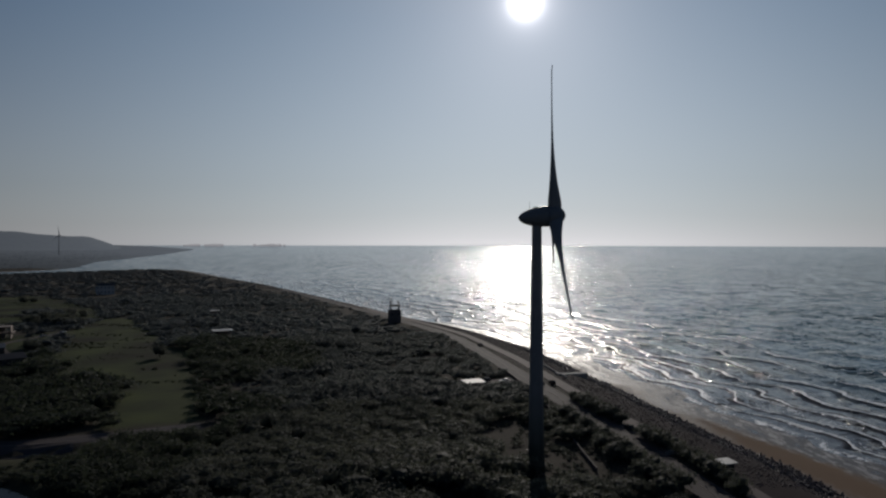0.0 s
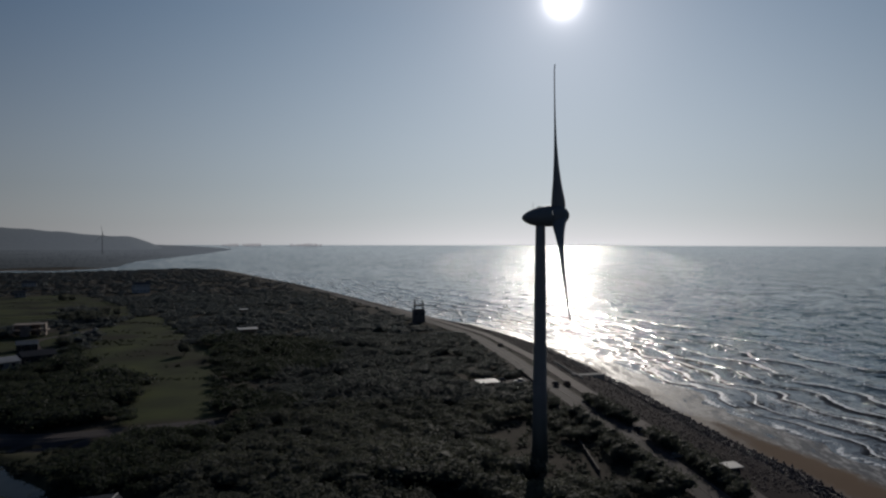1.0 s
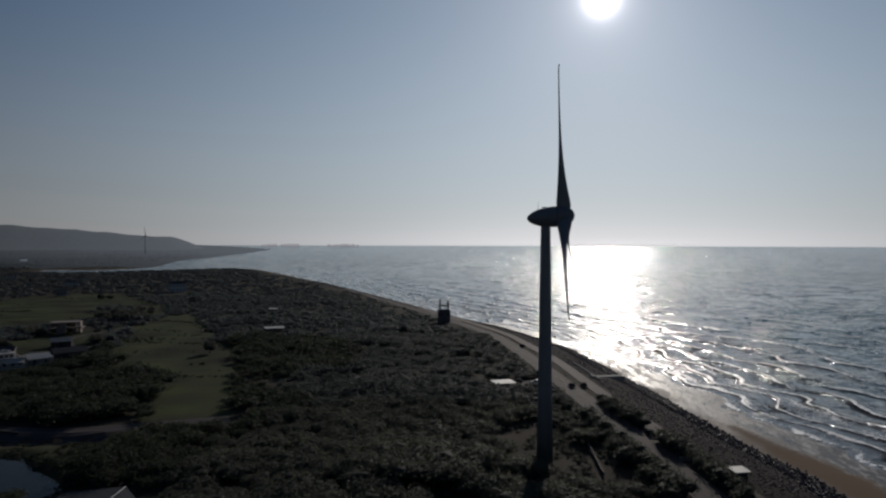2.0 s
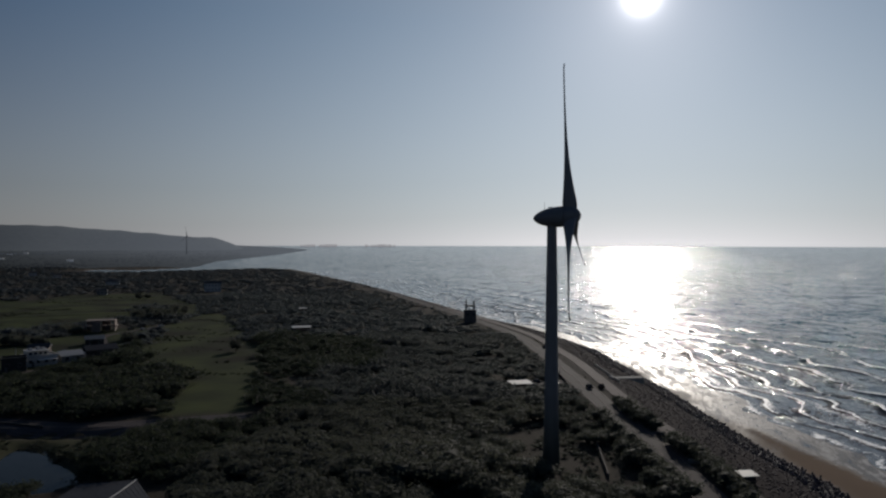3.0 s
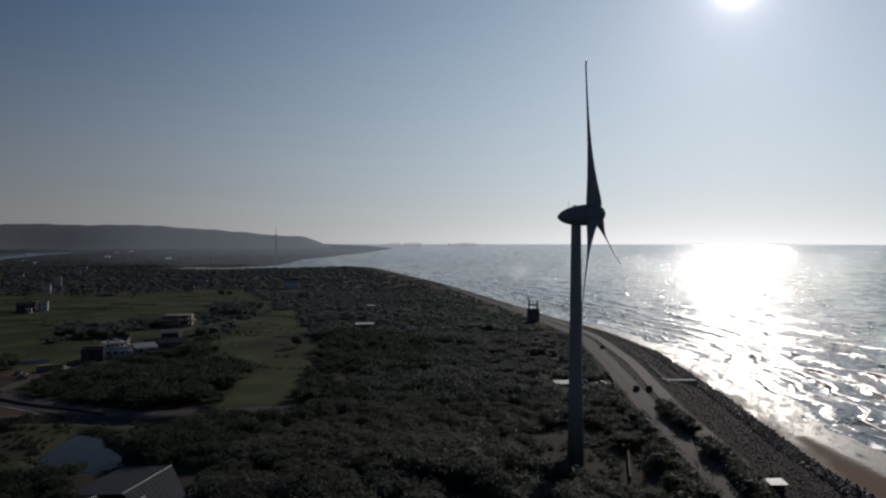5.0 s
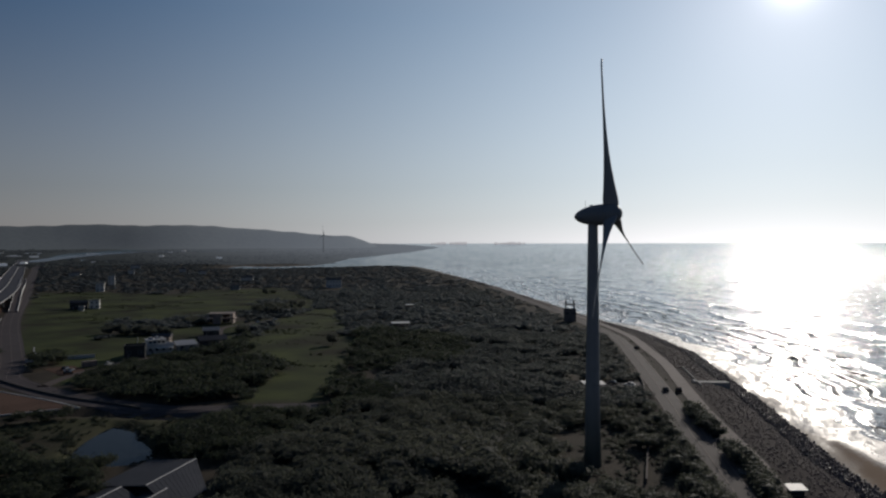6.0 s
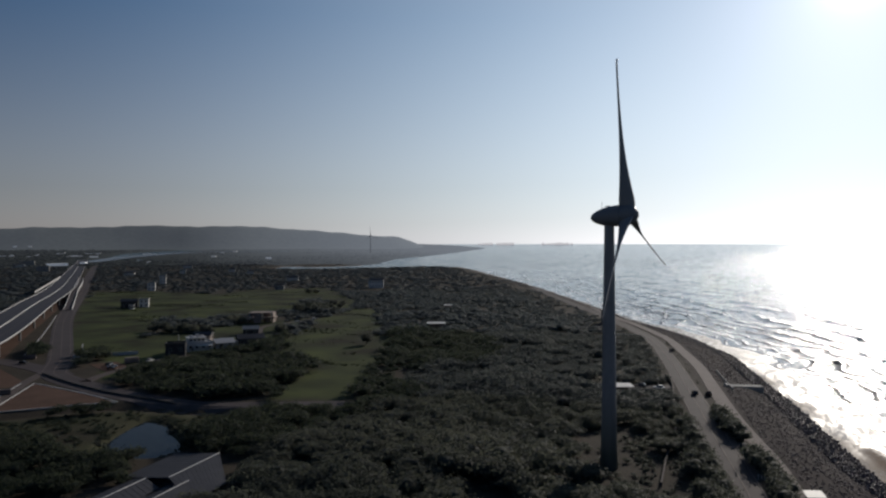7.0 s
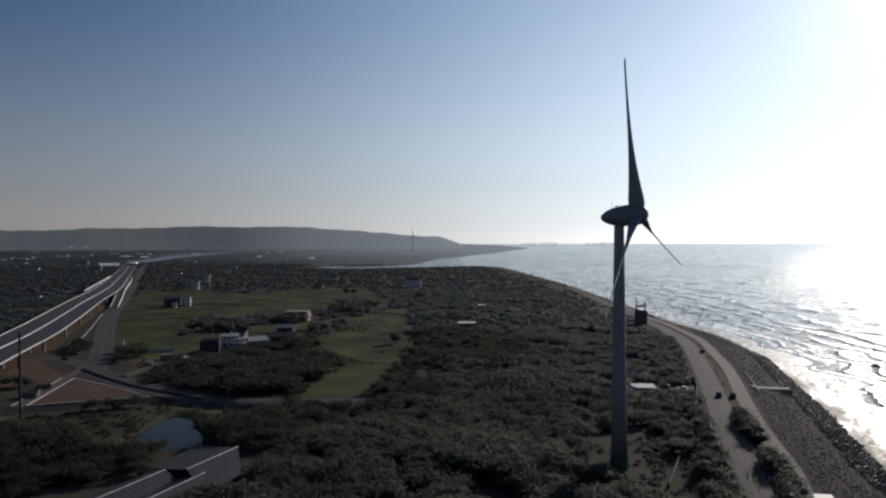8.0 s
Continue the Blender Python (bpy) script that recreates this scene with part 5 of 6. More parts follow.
def works():
    """The cluster of pale sheet-roofed sheds beside the farm lane."""
    house((-213.5, 276), 40, (9.5, 8, 5.6), 1, "dark-walled barn with a flat roof beside the lane", "dark", "flat", "dark", "workshops")
    t = house((-215.4, 293.2), 56, (13, 10, 4.0), 1, "white workshop with a set-back upper storey", "white", "flat", "pale", "workshops")
    part("upper_wall", box(bmesh.new(), (-1.0, 1.0, 5.4), (8.6, 6.4, 2.5), 0, 0.05), M["white"], t)
    part("upper_roof", box(bmesh.new(), (-1.0, 0.7, 6.75), (9.6, 7.8, 0.22), 0, 0.05), M["pale"], t)
    for k in range(4):
        w = part("upper_window", box(bmesh.new(), (-4.1 + 2.05 * k, -2.22, 5.5), (1.5, 0.1, 1.1), 0, 0.02), M["concrete"], t)
        part("pane", box(bmesh.new(), (-4.1 + 2.05 * k, -2.28, 5.5), (1.3, 0.06, 0.9)), M["glass"], w)
    for x, h in ((-3.4, 0.9), (-0.2, 1.3), (2.0, 0.8)):
        part("roof_unit", box(bmesh.new(), (x, 1.2, 6.85 + h / 2), (1.5, 1.4, h), 12, 0.06), M["pale"], t)
    part("awning", box(bmesh.new(), (2.0, -5.9, 2.9), (8.0, 2.0, 0.12), 0, 0.03, (8, 0)), M["white"], t, "white sheet awning")
    house((-208.2, 304.4), 56, (9.5, 8.5, 3.3), 1, "low grey shed with a pale sheet roof beside the workshop", "concrete", "gable", "pale", "workshops")
    house((-204, 321), 50, (14, 9, 3.8), 1, "low dark shed with a pale sheet roof edge", "dark", "gable", "roof", "workshops")
    house((-233, 356), 40, (9, 8, 3.4), 1, "low dark shed with a pale sheet roof", "dark", "gable", "concrete", "workshops")
    house((-239, 322), 28, (9, 8, 3.4), 1, "small weathered shed behind the workshops", "rust", "gable", "roof", "workshops")


works()
for at, turn, size, st, label, wall, roof in (
    ((-440, 462), 40, (7.5, 7, 6.6), 2, "white two-storey farmhouse beside green fields", "white", "flat"),
    ((-450, 455), 40, (13, 9, 5.4), 1, "low dark farm building beside a white house", "dark", "gable"),
    ((-434.5, 443.5), 40, (4, 4, 3), 1, "tiny white outbuilding in the fields", "white", "flat"),
    ((-668, 700), 42, (7.5, 7.5, 12.5), 4, "tall narrow white house on the plain", "white", "flat"),
    ((-600, 618), 42, (8.5, 8, 8.6), 2, "white two-storey house at the edge of the fields", "white", "flat"),
    ((-381, 764), 28, (18, 11, 9.5), 2, "pale two-storey house rising above the wood", "white", "gable"),
    ((-868, 935), 42, (9, 8, 7), 2, "distant white house among trees", "white", "flat"),
    ((-762, 985), 38, (12, 8, 5.5), 2, "distant low pale building among trees", "white", "gable"),
    ((-920, 868), 42, (16, 9, 5), 2, "distant long pale building among trees", "white", "gable"),
    ((-1190, 905), 50, (22, 14, 10), 3, "distant pale block beyond the highway", "concrete", "flat"),
    ((-1480, 1075), 50, (30, 16, 12), 3, "distant grey works building on the plain", "concrete", "flat"),
    ((-1330, 860), 52, (34, 14, 7), 2, "distant white warehouse on the plain", "white", "gable"),
    ((-1050, 1130), 42, (18, 10, 7), 2, "distant white house near the river", "white", "gable"),
    ((-560, 835), 33, (16, 9, 6), 2, "white house at the far edge of the fields", "white", "gable"),
    ((-633, 434), 50, (24, 9, 4), 1, "long low white-roofed shed beyond the highway", "white", "gable"),
    ((-1760, 1086), 55, (50, 16, 8), 2, "distant long white works building", "white", "gable"),
    ((-1455, 1038), 52, (24, 12, 6), 2, "distant small pale house on the plain", "white", "gable"),
    ((-850, 1038), 40, (12, 9, 6), 2, "distant small white house near the river mouth", "white", "gable"),
    ((-470, 690), 33, (10, 8, 5), 1, "small pale farmhouse near the far field", "concrete", "gable"),
):
    house(at, turn, size, st, label, wall, roof, "roof" if roof == "gable" else "concrete", "country houses")


def hall():
    """A long metal-roofed hall: two ridged bays and a higher cross bay at the end."""
    t = thing("metal_hall", "grey metal-roofed hall with pale ridge caps", "hall", (-69, 131, 2.6), 8)

    def bay(left, mid, right, eave, top):
        """One ridged bay; left, mid and right hold x, the near and the far end of eave, ridge and eave."""
        o = [(left, eave), (mid, top), (right, eave), (right, eave - 0.25), (mid, top - 0.25), (left, eave - 0.25)]
        bm = bmesh.new()
        rings = [[bm.verts.new((row[0], row[k], z)) for row, z in o] for k in (1, 2)]
        for i in range(6):
            bm.faces.new((rings[0][i], rings[0][(i + 1) % 6], rings[1][(i + 1) % 6], rings[1][i]))
        bm.faces.new(rings[0][::-1])
        bm.faces.new(rings[1])
        roof = part("roof", bm, M["roof"], t, "grey ribbed metal roof")
        count = int((mid[2] - mid[1]) / 1.6)
        for k in range(count):
            f = (k + 0.5) / count
            for side in (left, right):
                a = Vector((side[0], side[1] + (side[2] - side[1]) * f, eave + 0.01))
                b = Vector((mid[0], mid[1] + (mid[2] - mid[1]) * f, top + 0.01))
                part("rib", rod(bmesh.new(), a, b, 0.03, 0.03, 4), M["roof"], roof)
        part("ridge_cap", box(bmesh.new(), (mid[0], (mid[1] + mid[2]) / 2, top + 0.03), (0.34, mid[2] - mid[1], 0.1), 0, 0.03), M["white"], roof, "pale ridge cap")

    bay((-12.6, 0.0, 20.0), (1.2, -0.7, 19.3), (13.6, -9.4, 3.9), 2.6, 4.1)
    bay((-9.6, -40, -0.1), (-4.3, -40, -1.7), (0.8, -40, -3.5), 2.5, 3.75)
    bay((1.5, -40, -2.0), (6.3, -40, -0.2), (12.8, -40, -9.6), 2.4, 3.75)
    bm = bmesh.new()
    for q in ((-12.0, 0.3, 0.8, 19.2), (0.8, -8.0, 12.8, 5.0), (-9.0, -39.5, 12.2, -3.8)):
        box(bm, ((q[0] + q[2]) / 2, (q[1] + q[3]) / 2, 0.9), (q[2] - q[0], q[3] - q[1], 2.9))
    part("wall", bm, M["roof"], t)
    return t


hall()


# ---------------------------------------------------------------- vehicles and posts
def car(at, turn, paint, label, long=4.3):
    """A small car: body, glazed cabin, lamps and four wheels; the nose looks along +x."""
    z = float(ground_height(*at)) + 0.14
    t = thing("car", label, "car", (at[0], at[1], z), turn, "cars on the coast road")
    bm = bmesh.new()
    h = long / 2
    prof = [(-h, 0.3), (-h, 0.75), (-h + 0.3, 0.95), (-0.9, 1.0), (h * 0.42, 0.98), (h - 0.15, 0.78), (h, 0.6), (h, 0.3)]
    rings = [[bm.verts.new((x, y, zz)) for x, zz in prof] for y in (-0.85, 0.85)]
    n = len(prof)
    for i in range(n):
        bm.faces.new((rings[0][i], rings[0][(i + 1) % n], rings[1][(i + 1) % n], rings[1][i]))
    bm.faces.new(rings[0][::-1])
    bm.faces.new(rings[1])
    bmesh.ops.bevel(bm, geom=list(bm.edges), offset=0.05, segments=1, affect="EDGES")
    part("body", bm, M[paint], t)
    bm = bmesh.new()
    prof = [(-h + 0.45, 0.96), (-h + 0.95, 1.45), (0.25, 1.47), (h * 0.45, 0.97)]
    rings = [[bm.verts.new((x, y * (1 if zz < 1.2 else 0.86), zz)) for x, zz in prof] for y in (-0.8, 0.8)]
    for i in range(4):
        bm.faces.new((rings[0][i], rings[0][(i + 1) % 4], rings[1][(i + 1) % 4], rings[1][i]))
    bm.faces.new(rings[0][::-1])
    bm.faces.new(rings[1])
    part("cabin_glass", bm, M["glass"], t, "dark glazing")
    part("roof", box(bmesh.new(), (-0.5, 0, 1.49), (1.5, 1.3, 0.06), 0, 0.02), M[paint], t)
    for x in (-h * 0.62, h * 0.62):
        for y in (-0.8, 0.8):
            w = part("wheel", rod(bmesh.new(), (x, y - 0.1, 0.31), (x, y + 0.1, 0.31), 0.31, 0.31, 14), M["dark"], t)
            part("rim", rod(bmesh.new(), (x, y - 0.11, 0.31), (x, y + 0.11, 0.31), 0.18, 0.18, 10), M["roof"], w)
    for y in (-0.6, 0.6):
        part("headlight", box(bmesh.new(), (h - 0.02, y, 0.62), (0.08, 0.3, 0.14), 0, 0.02), M["white"], t)
        part("tail_light", box(bmesh.new(), (-h + 0.02, y, 0.72), (0.08, 0.25, 0.14), 0, 0.02), M["soil"], t)
    return t


for at, turn, paint, label in (((14.2, 382), 107, "dark", "small dark car driving on the coast road"), ((34.6, 280), 103, "dark", "dark car on the coast road near the jetty"),
                               ((39.2, 281), 100, "soil", "small reddish car parked beside the promenade"), ((20.9, 287), 175, "white", "pale car parked on the side road"),
                               ((13.5, 291), 178, "dark", "dark van parked beside the white-roofed shed"), ((53.2, 214), 104, "dark", "dark car parked in the worn bay"),
                               ((-207.5, 232.5), 30, "soil", "reddish car parked in the soil yard"), ((-212, 236.5), 60, "white", "white car parked in the soil yard"), ((-217, 239.5), 20, "soil", "reddish van parked at the back of the yard"), ((-208.6, 255), 98, "white", "white car driving along the farm lane"), ((-245, 420), 80, "white", "white car parked near the concrete shell"), ((-252, 417), 60, "dark", "dark car parked near the concrete shell"), ((-243.5, 438), 85, "white", "white car at the end of the farm lane"),
                               ((-258, 226), 12, "dark", "dark car on the road below the highway")):
    car(at, turn, paint, label)


def rack(at, turn):
    t = thing("bicycle_rack", "pale metal rack with upright hoops beside the bank", "rack", (at[0], at[1], float(ground_height(*at)) + 0.1), turn)
    part("base_rail", box(bmesh.new(), (0, 0, 0.06), (5.0, 0.12, 0.12), 0, 0.02), M["concrete"], t)
    for k in range(7):
        x = -2.1 + 0.7 * k
        bm = rod(bmesh.new(), (x, -0.5, 0), (x, -0.5, 1.0), 0.05, 0.05, 6)
        rod(bm, (x, 0.5, 0), (x, 0.5, 1.0), 0.05, 0.05, 6)
        rod(bm, (x, -0.5, 1.0), (x, 0.5, 1.0), 0.05, 0.05, 6)
        part("hoop", bm, M["white"], t)
    return t


rack((59.0, 189.7), 12)


def pipe_stack(at, turn, count, label):
    t = thing("pipe_stack", label, "building material", (at[0], at[1], float(ground_height(*at)) + 0.12), turn, "stacked building material")
    for k in range(count):
        row, col = (0, k) if k < (count + 1) // 2 else (1, k - (count + 1) // 2 + 0.5)
        bm = rod(bmesh.new(), (-2.6, col * 1.05, 0.5 + row * 0.9), (2.6, col * 1.05, 0.5 + row * 0.9), 0.5, 0.5, 12)
        part("pipe", bm, M["prom"], t)
    return t


def skip_box(at, turn, paint, label):
    t = thing("container", label, "container", (at[0], at[1], float(ground_height(*at)) + 0.1), turn, "site containers")
    part("body", box(bmesh.new(), (0, 0, 1.3), (6.0, 2.4, 2.5), 0, 0.04), M[paint], t)
    for k in range(12):
        for y in (-1.23, 1.23):
            part("rib", box(bmesh.new(), (-2.7 + 0.49 * k, y, 1.3), (0.16, 0.07, 2.2)), M[paint], t)
    for y in (-0.6, 0.6):
        d = part("door", box(bmesh.new(), (3.03, y, 1.3), (0.07, 1.1, 2.3), 0, 0.02), M[paint], t)
        part("lock_bar", rod(bmesh.new(), (3.09, y * 0.5, 0.3), (3.09, y * 0.5, 2.3), 0.03, 0.03, 6), M["steel"], d)
    return t


pipe_stack((-189.5, 166), 40, 7, "grey concrete pipes stacked beside the link road")
pipe_stack((-200, 178), 60, 5, "grey concrete pipes lying beside the link road")
pipe_stack((-268, 236), 45, 5, "grey concrete pipes stacked below the highway")
skip_box((-214, 249), 60, "rust", "rusty site container at the edge of the yard")
skip_box((-209, 314), 30, "white", "white container beside the workshops")
skip_box((-222, 318), 118, "roof", "grey container behind the workshops")


def flag_mast(at, high):
    t = thing("mast", "slim white mast beside the workshop", "mast", (at[0], at[1], float(ground_height(*at))), 0)
    part("foot", box(bmesh.new(), (0, 0, 0.1), (0.8, 0.8, 0.5), 0, 0.05), M["concrete"], t)
    part("shaft", rod(bmesh.new(), (0, 0, 0.2), (0, 0, high), 0.22, 0.1, 10), M["white"], t)
    return t


flag_mast((-219.3, 283.6), 9.0)


def pole(at, high, arms):
    t = thing("power_pole", "tall dark utility pole beside the link road", "utility pole", (at[0], at[1], float(ground_height(*at)) - 0.2), 35)
    part("shaft", rod(bmesh.new(), (0, 0, 0), (0, 0, high), 0.42, 0.3, 12), M["dark"], t)
    for z in arms:
        arm = part("cross_arm", box(bmesh.new(), (0, 0, z), (2.6, 0.22, 0.25), 0, 0.03), M["dark"], t)
        for x in (-1.1, 0.55, 1.1):
            part("insulator", rod(bmesh.new(), (x, 0, z + 0.12), (x, 0, z + 0.5), 0.11, 0.06, 8), M["concrete"], arm)
    return t


pole((-161, 145.8), 28.5, (27.2, 25.0))


# ---------------------------------------------------------------- trees
def crown(seed, high, wide, lumps, cards, sub, card=0.5):
    """A crown of uneven lumps with small leaf sprays standing out of them. Returns vertices, triangles and slots (0 core, 1 leaf)."""
    r = np.random.RandomState(seed)
    vs, fs, ms, base = [], [], [], 0
    centres = []
    for k in range(lumps):
        a = 2 * math.pi * k / lumps + r.uniform(-0.5, 0.5)
        out = 0 if lumps == 1 else wide * r.uniform(0.2, 0.48)
        size = wide * (0.8 if lumps == 1 else r.uniform(0.42, 0.62))
        c = np.array([out * math.cos(a), out * math.sin(a), high * (0.55 if lumps == 1 else r.uniform(0.3, 0.68))])
        e = np.array([size, size, min(size * r.uniform(0.7, 0.95), high * 0.42)])
        centres.append((c, e))
        bm = bmesh.new()
        bmesh.ops.create_icosphere(bm, subdivisions=sub, radius=1.0)
        v, f = template(bm)
        v = v * (r.uniform(0.75, 1.1, (len(v), 1))) * e * 0.68 + c
        vs.append(v)
        fs.append(f + base)
        ms.append(np.zeros(len(f), int))
        base += len(v)
    for k in range(cards):
        c, e = centres[r.randint(len(centres))]
        d = r.normal(size=3)
        d[2] = abs(d[2]) * 0.9 - 0.25
        d /= np.linalg.norm(d)
        p = c + d * e * r.uniform(0.5, 1.3)
        s = card * r.uniform(0.6, 1.3)
        u = np.cross(d, r.normal(size=3))
        u /= np.linalg.norm(u)
        w = np.cross(d, u) * 0.6 + d * r.uniform(-0.3, 0.8)
        vs.append(np.array([p - u * s * 0.8, p + u * s * r.uniform(0.4, 0.9) - w * s * 0.3, p + w * s * 1.1]))
        fs.append(np.array([[0, 1, 2]]) + base)
        ms.append(np.ones(1, int))
        base += 3
    return np.concatenate(vs), np.concatenate(fs), np.concatenate(ms)


def trunk_mesh(seed, high, wide):
    r = random.Random(seed)
    bm = bmesh.new()
    top = Vector((r.uniform(-0.4, 0.4), r.uniform(-0.4, 0.4), high * 0.5))
    rod(bm, (0, 0, -0.3), top, 0.2, 0.11, 7)
    for k in range(4):
        a = k * 1.57 + r.uniform(-0.4, 0.4)
        rod(bm, top * r.uniform(0.6, 0.95), (wide * 0.55 * math.cos(a), wide * 0.55 * math.sin(a), high * r.uniform(0.55, 0.75)), 0.09, 0.04, 5)
    return bm


ROADS = [(COAST_ROAD, 6), (PROMENADE, 5), (SIDE_ROAD, 6), (VALLEY_ROAD, 9), ([(-610, 512), (-440, 362), (-352, 283), (-262, 205)], 19), (LINK_ROAD, 5), (DITCH, 6), (CROSS_ROAD, 15), ([(-300, 236), (-262, 208), (-225, 186)], 12), (LANE, 8.5), ([p[:2] for p in HIGHWAY], 20),
         ([(-200, 188), (-160, 182)], 15), ([(-205, 172), (-182, 156)], 9), ([(24, 283), (2, 281)], 5), ([(-206, 190), (-168, 150)], 9), ([(-150, 184), (-120, 190)], 9), ([(-640, 285), (-570, 335), (-505, 398)], 15)]
CLEAR = [(8, 279, 7), (-160, 160, 8), (-141, 430, 9), (-135, 418, 8), (-64, 376, 5), (-60, 366, 5), (-57, 357, 4), (-188, 553, 7), (-183, 541, 7), (-178, 530, 7), (-174, 518, 6), (-633, 434, 16), (-1760, 1086, 40), (-1700, 1050, 40), (-1455, 1038, 20), (-1430, 1020, 18), (-850, 1038, 14), (-42, 496, 9), (-36, 478, 6), (-268, 410, 15), (-224, 292, 13), (-213, 304, 12), (-205, 322, 10), (-229, 346, 8), (-239, 325, 7), (-440, 456, 15), (-600, 618, 11), (22.6, 187.3, 3.2), (-381, 764, 12), (-373, 751, 13), (-364, 737, 13), (-356, 723, 12), (-348, 709, 10),
         (-74, 141, 15), (-61, 130, 13), (-69, 115, 16), (-72, 95, 20), (-64, 95, 20), (-100, 146, 9), (-112, 141, 9), (-92, 152, 7), (-161, 146, 2), (-668, 700, 9)]


def free_ground(x, y):
    """Where trees may stand."""
    d = signed(x, y, NEAR_LAND)
    ok = d > np.where(y > 560, 20, 30)
    for f in FIELDS:
        ok &= signed(x, y, f) < 3 * value_noise(x / 12, y / 12, 41)
    for c in COPSES:
        ok |= signed(x, y, c) > 2 * value_noise(x / 12, y / 12, 45)
    for line, w in ROADS:
        ok &= edge_distance(x, y, line, False) > w
    for cx, cy, r in CLEAR:
        ok &= np.hypot(x - cx, y - cy) > r
    ok &= signed(x, y, POND) < -3.5
    # open sandy patches in the scrub
    open_share = 0.24 + 0.1 * smoothstep(-40, 0, x) * smoothstep(330, 250, y)
    ok &= (value_noise(x / 22 + 3, y / 22, 42) * 0.65 + value_noise(x / 8, y / 8, 43) * 0.35) > open_share
    # bare parking and verges between road and bank
    ok &= ~((x > np.interp(y, [170, 300, 400, 560], [50, 28, 8, -48])) & (y < 590) & (value_noise(x / 9, y / 9, 44) < 0.62))
    return ok


def sites(r0, r1, spacing, seed, a0=-66, a1=24):
    r = np.random.RandomState(seed)
    n = int(math.radians(a1 - a0) * (r1 * r1 - r0 * r0) / 2 / spacing ** 2)
    a = np.radians(r.uniform(a0, a1, n))
    q = np.sqrt(r.uniform(r0 * r0, r1 * r1, n))
    x, y = 35 + q * np.sin(a), q * np.cos(a)
    ok = free_ground(x, y)
    return x[ok], y[ok], r


def stature(x, y):
    lee = 0.45 + 0.55 * smoothstep(18, 75, signed(x, y, NEAR_LAND))
    return lee * (0.58 + 0.62 * value_noise(x / 34, y / 34, 51) ** 1.6 + 0.25 * value_noise(x / 11, y / 11, 52))


# the nearest trees stand singly
made = []
for k in range(5):
    v, f, s = crown(100 + k, 4.6, 3.3, 6, 620, 2, 0.36)
    t = thing("tree", "dense dark-green coastal tree with an uneven crown", "tree", (0, -400, 0), 0, "coastal trees")
    part("trunk", trunk_mesh(k, 4.6, 2.7), M["bark"], t)
    me = mesh_from_arrays("crown", v, f, M["leaf_core"])
    me.materials.append(M["leaf"])
    me.polygons.foreach_set("material_index", s.astype(np.int32))
    c = new("crown", me)
    c.parent = t
    made.append(t)
x1, y1, r1 = sites(118, 250, 3.7, 61)
close = (y1 < 214) & (y1 > 140) & (x1 > -62) & (x1 < 46)
order = np.flatnonzero(close)[:295]
single = np.zeros(len(x1), bool)
single[order] = True
for n_, i in enumerate(order):
    s = float(stature(x1[i], y1[i])) * r1.uniform(0.85, 1.15)
    m = pose(x1[i], y1[i], float(ground_height(x1[i], y1[i])), 0, 0, r1.uniform(0, 360))
    if n_ < 5:
        t = made[n_]
        t.matrix_world = m
        t.scale = (s * 1.25, s * 1.25, s)
    else:
        t = copy_thing(made[n_ % 5], m)
        t.scale = (s * 1.25, s * 1.25, s)


def woodland(name, x, y, r, templates, grow, label, core="leaf_core", leaf="wood", spread=1.32):
    n = len(x)
    s = stature(x, y) * r.uniform(0.8, 1.2, n) * grow
    p = np.stack([x, y, ground_height(x, y) - 0.2], -1)
    v, f, ms = scatter(templates, p, r.randint(0, len(templates), n), r.uniform(0, 6.28, n), np.stack([s * spread, s * spread, s], -1))
    me = mesh_from_arrays(name, v, f, M[core])
    me.materials.append(M[leaf])
    me.polygons.foreach_set("material_index", ms.astype(np.int32))
    return tagged(new(name, me), label, "woodland", kind="stuff")


def inland(x, y):
    """West of an uneven line, trees take the darker leaf colours."""
    return x + 60 * (value_noise(x / 40, y / 40, 97) - 0.5) + 25 * (value_noise(x / 12, y / 12, 98) - 0.5) < -72


scrub_crowns = [crown(200 + k, 4.4, 3.4, 3, 480, 1, 0.38) for k in range(5)]
lee_side = inland(x1, y1)
pick = ~single & ~lee_side
woodland("scrub_wood", x1[pick], y1[pick], r1, scrub_crowns, 1.0, "dense olive-green coastal scrub wood", "leaf_core", "leaf")
pick = ~single & lee_side
woodland("grove", x1[pick], y1[pick], r1, scrub_crowns, 1.0, "dark grove round the metal-roofed hall and the pond", "inland_core", "inland")
x2, y2, r2 = sites(250, 430, 4.7, 62)
middle_crowns = [crown(300 + k, 4.6, 3.7, 2, 210, 1, 0.5) for k in range(5)]
lee_side = inland(x2, y2)
woodland("middle_wood", x2[~lee_side], y2[~lee_side], r2, middle_crowns, 1.0, "grey-green low wood behind the dunes", "wood_core", "wood", 1.6)
woodland("copse", x2[lee_side], y2[lee_side], r2, middle_crowns, 1.0, "dark copses between the meadows", "inland_core", "inland", 1.5)
# from here outwards the leaf colours carry painted haze
x3, y3, r3 = sites(430, 820, 7.3, 63)
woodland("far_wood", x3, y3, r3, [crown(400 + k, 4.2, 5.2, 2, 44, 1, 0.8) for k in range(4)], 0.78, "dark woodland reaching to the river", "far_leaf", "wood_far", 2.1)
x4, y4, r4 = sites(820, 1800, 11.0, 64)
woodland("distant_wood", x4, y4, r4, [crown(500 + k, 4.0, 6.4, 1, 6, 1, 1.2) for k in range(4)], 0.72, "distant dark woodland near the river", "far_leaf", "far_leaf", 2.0)

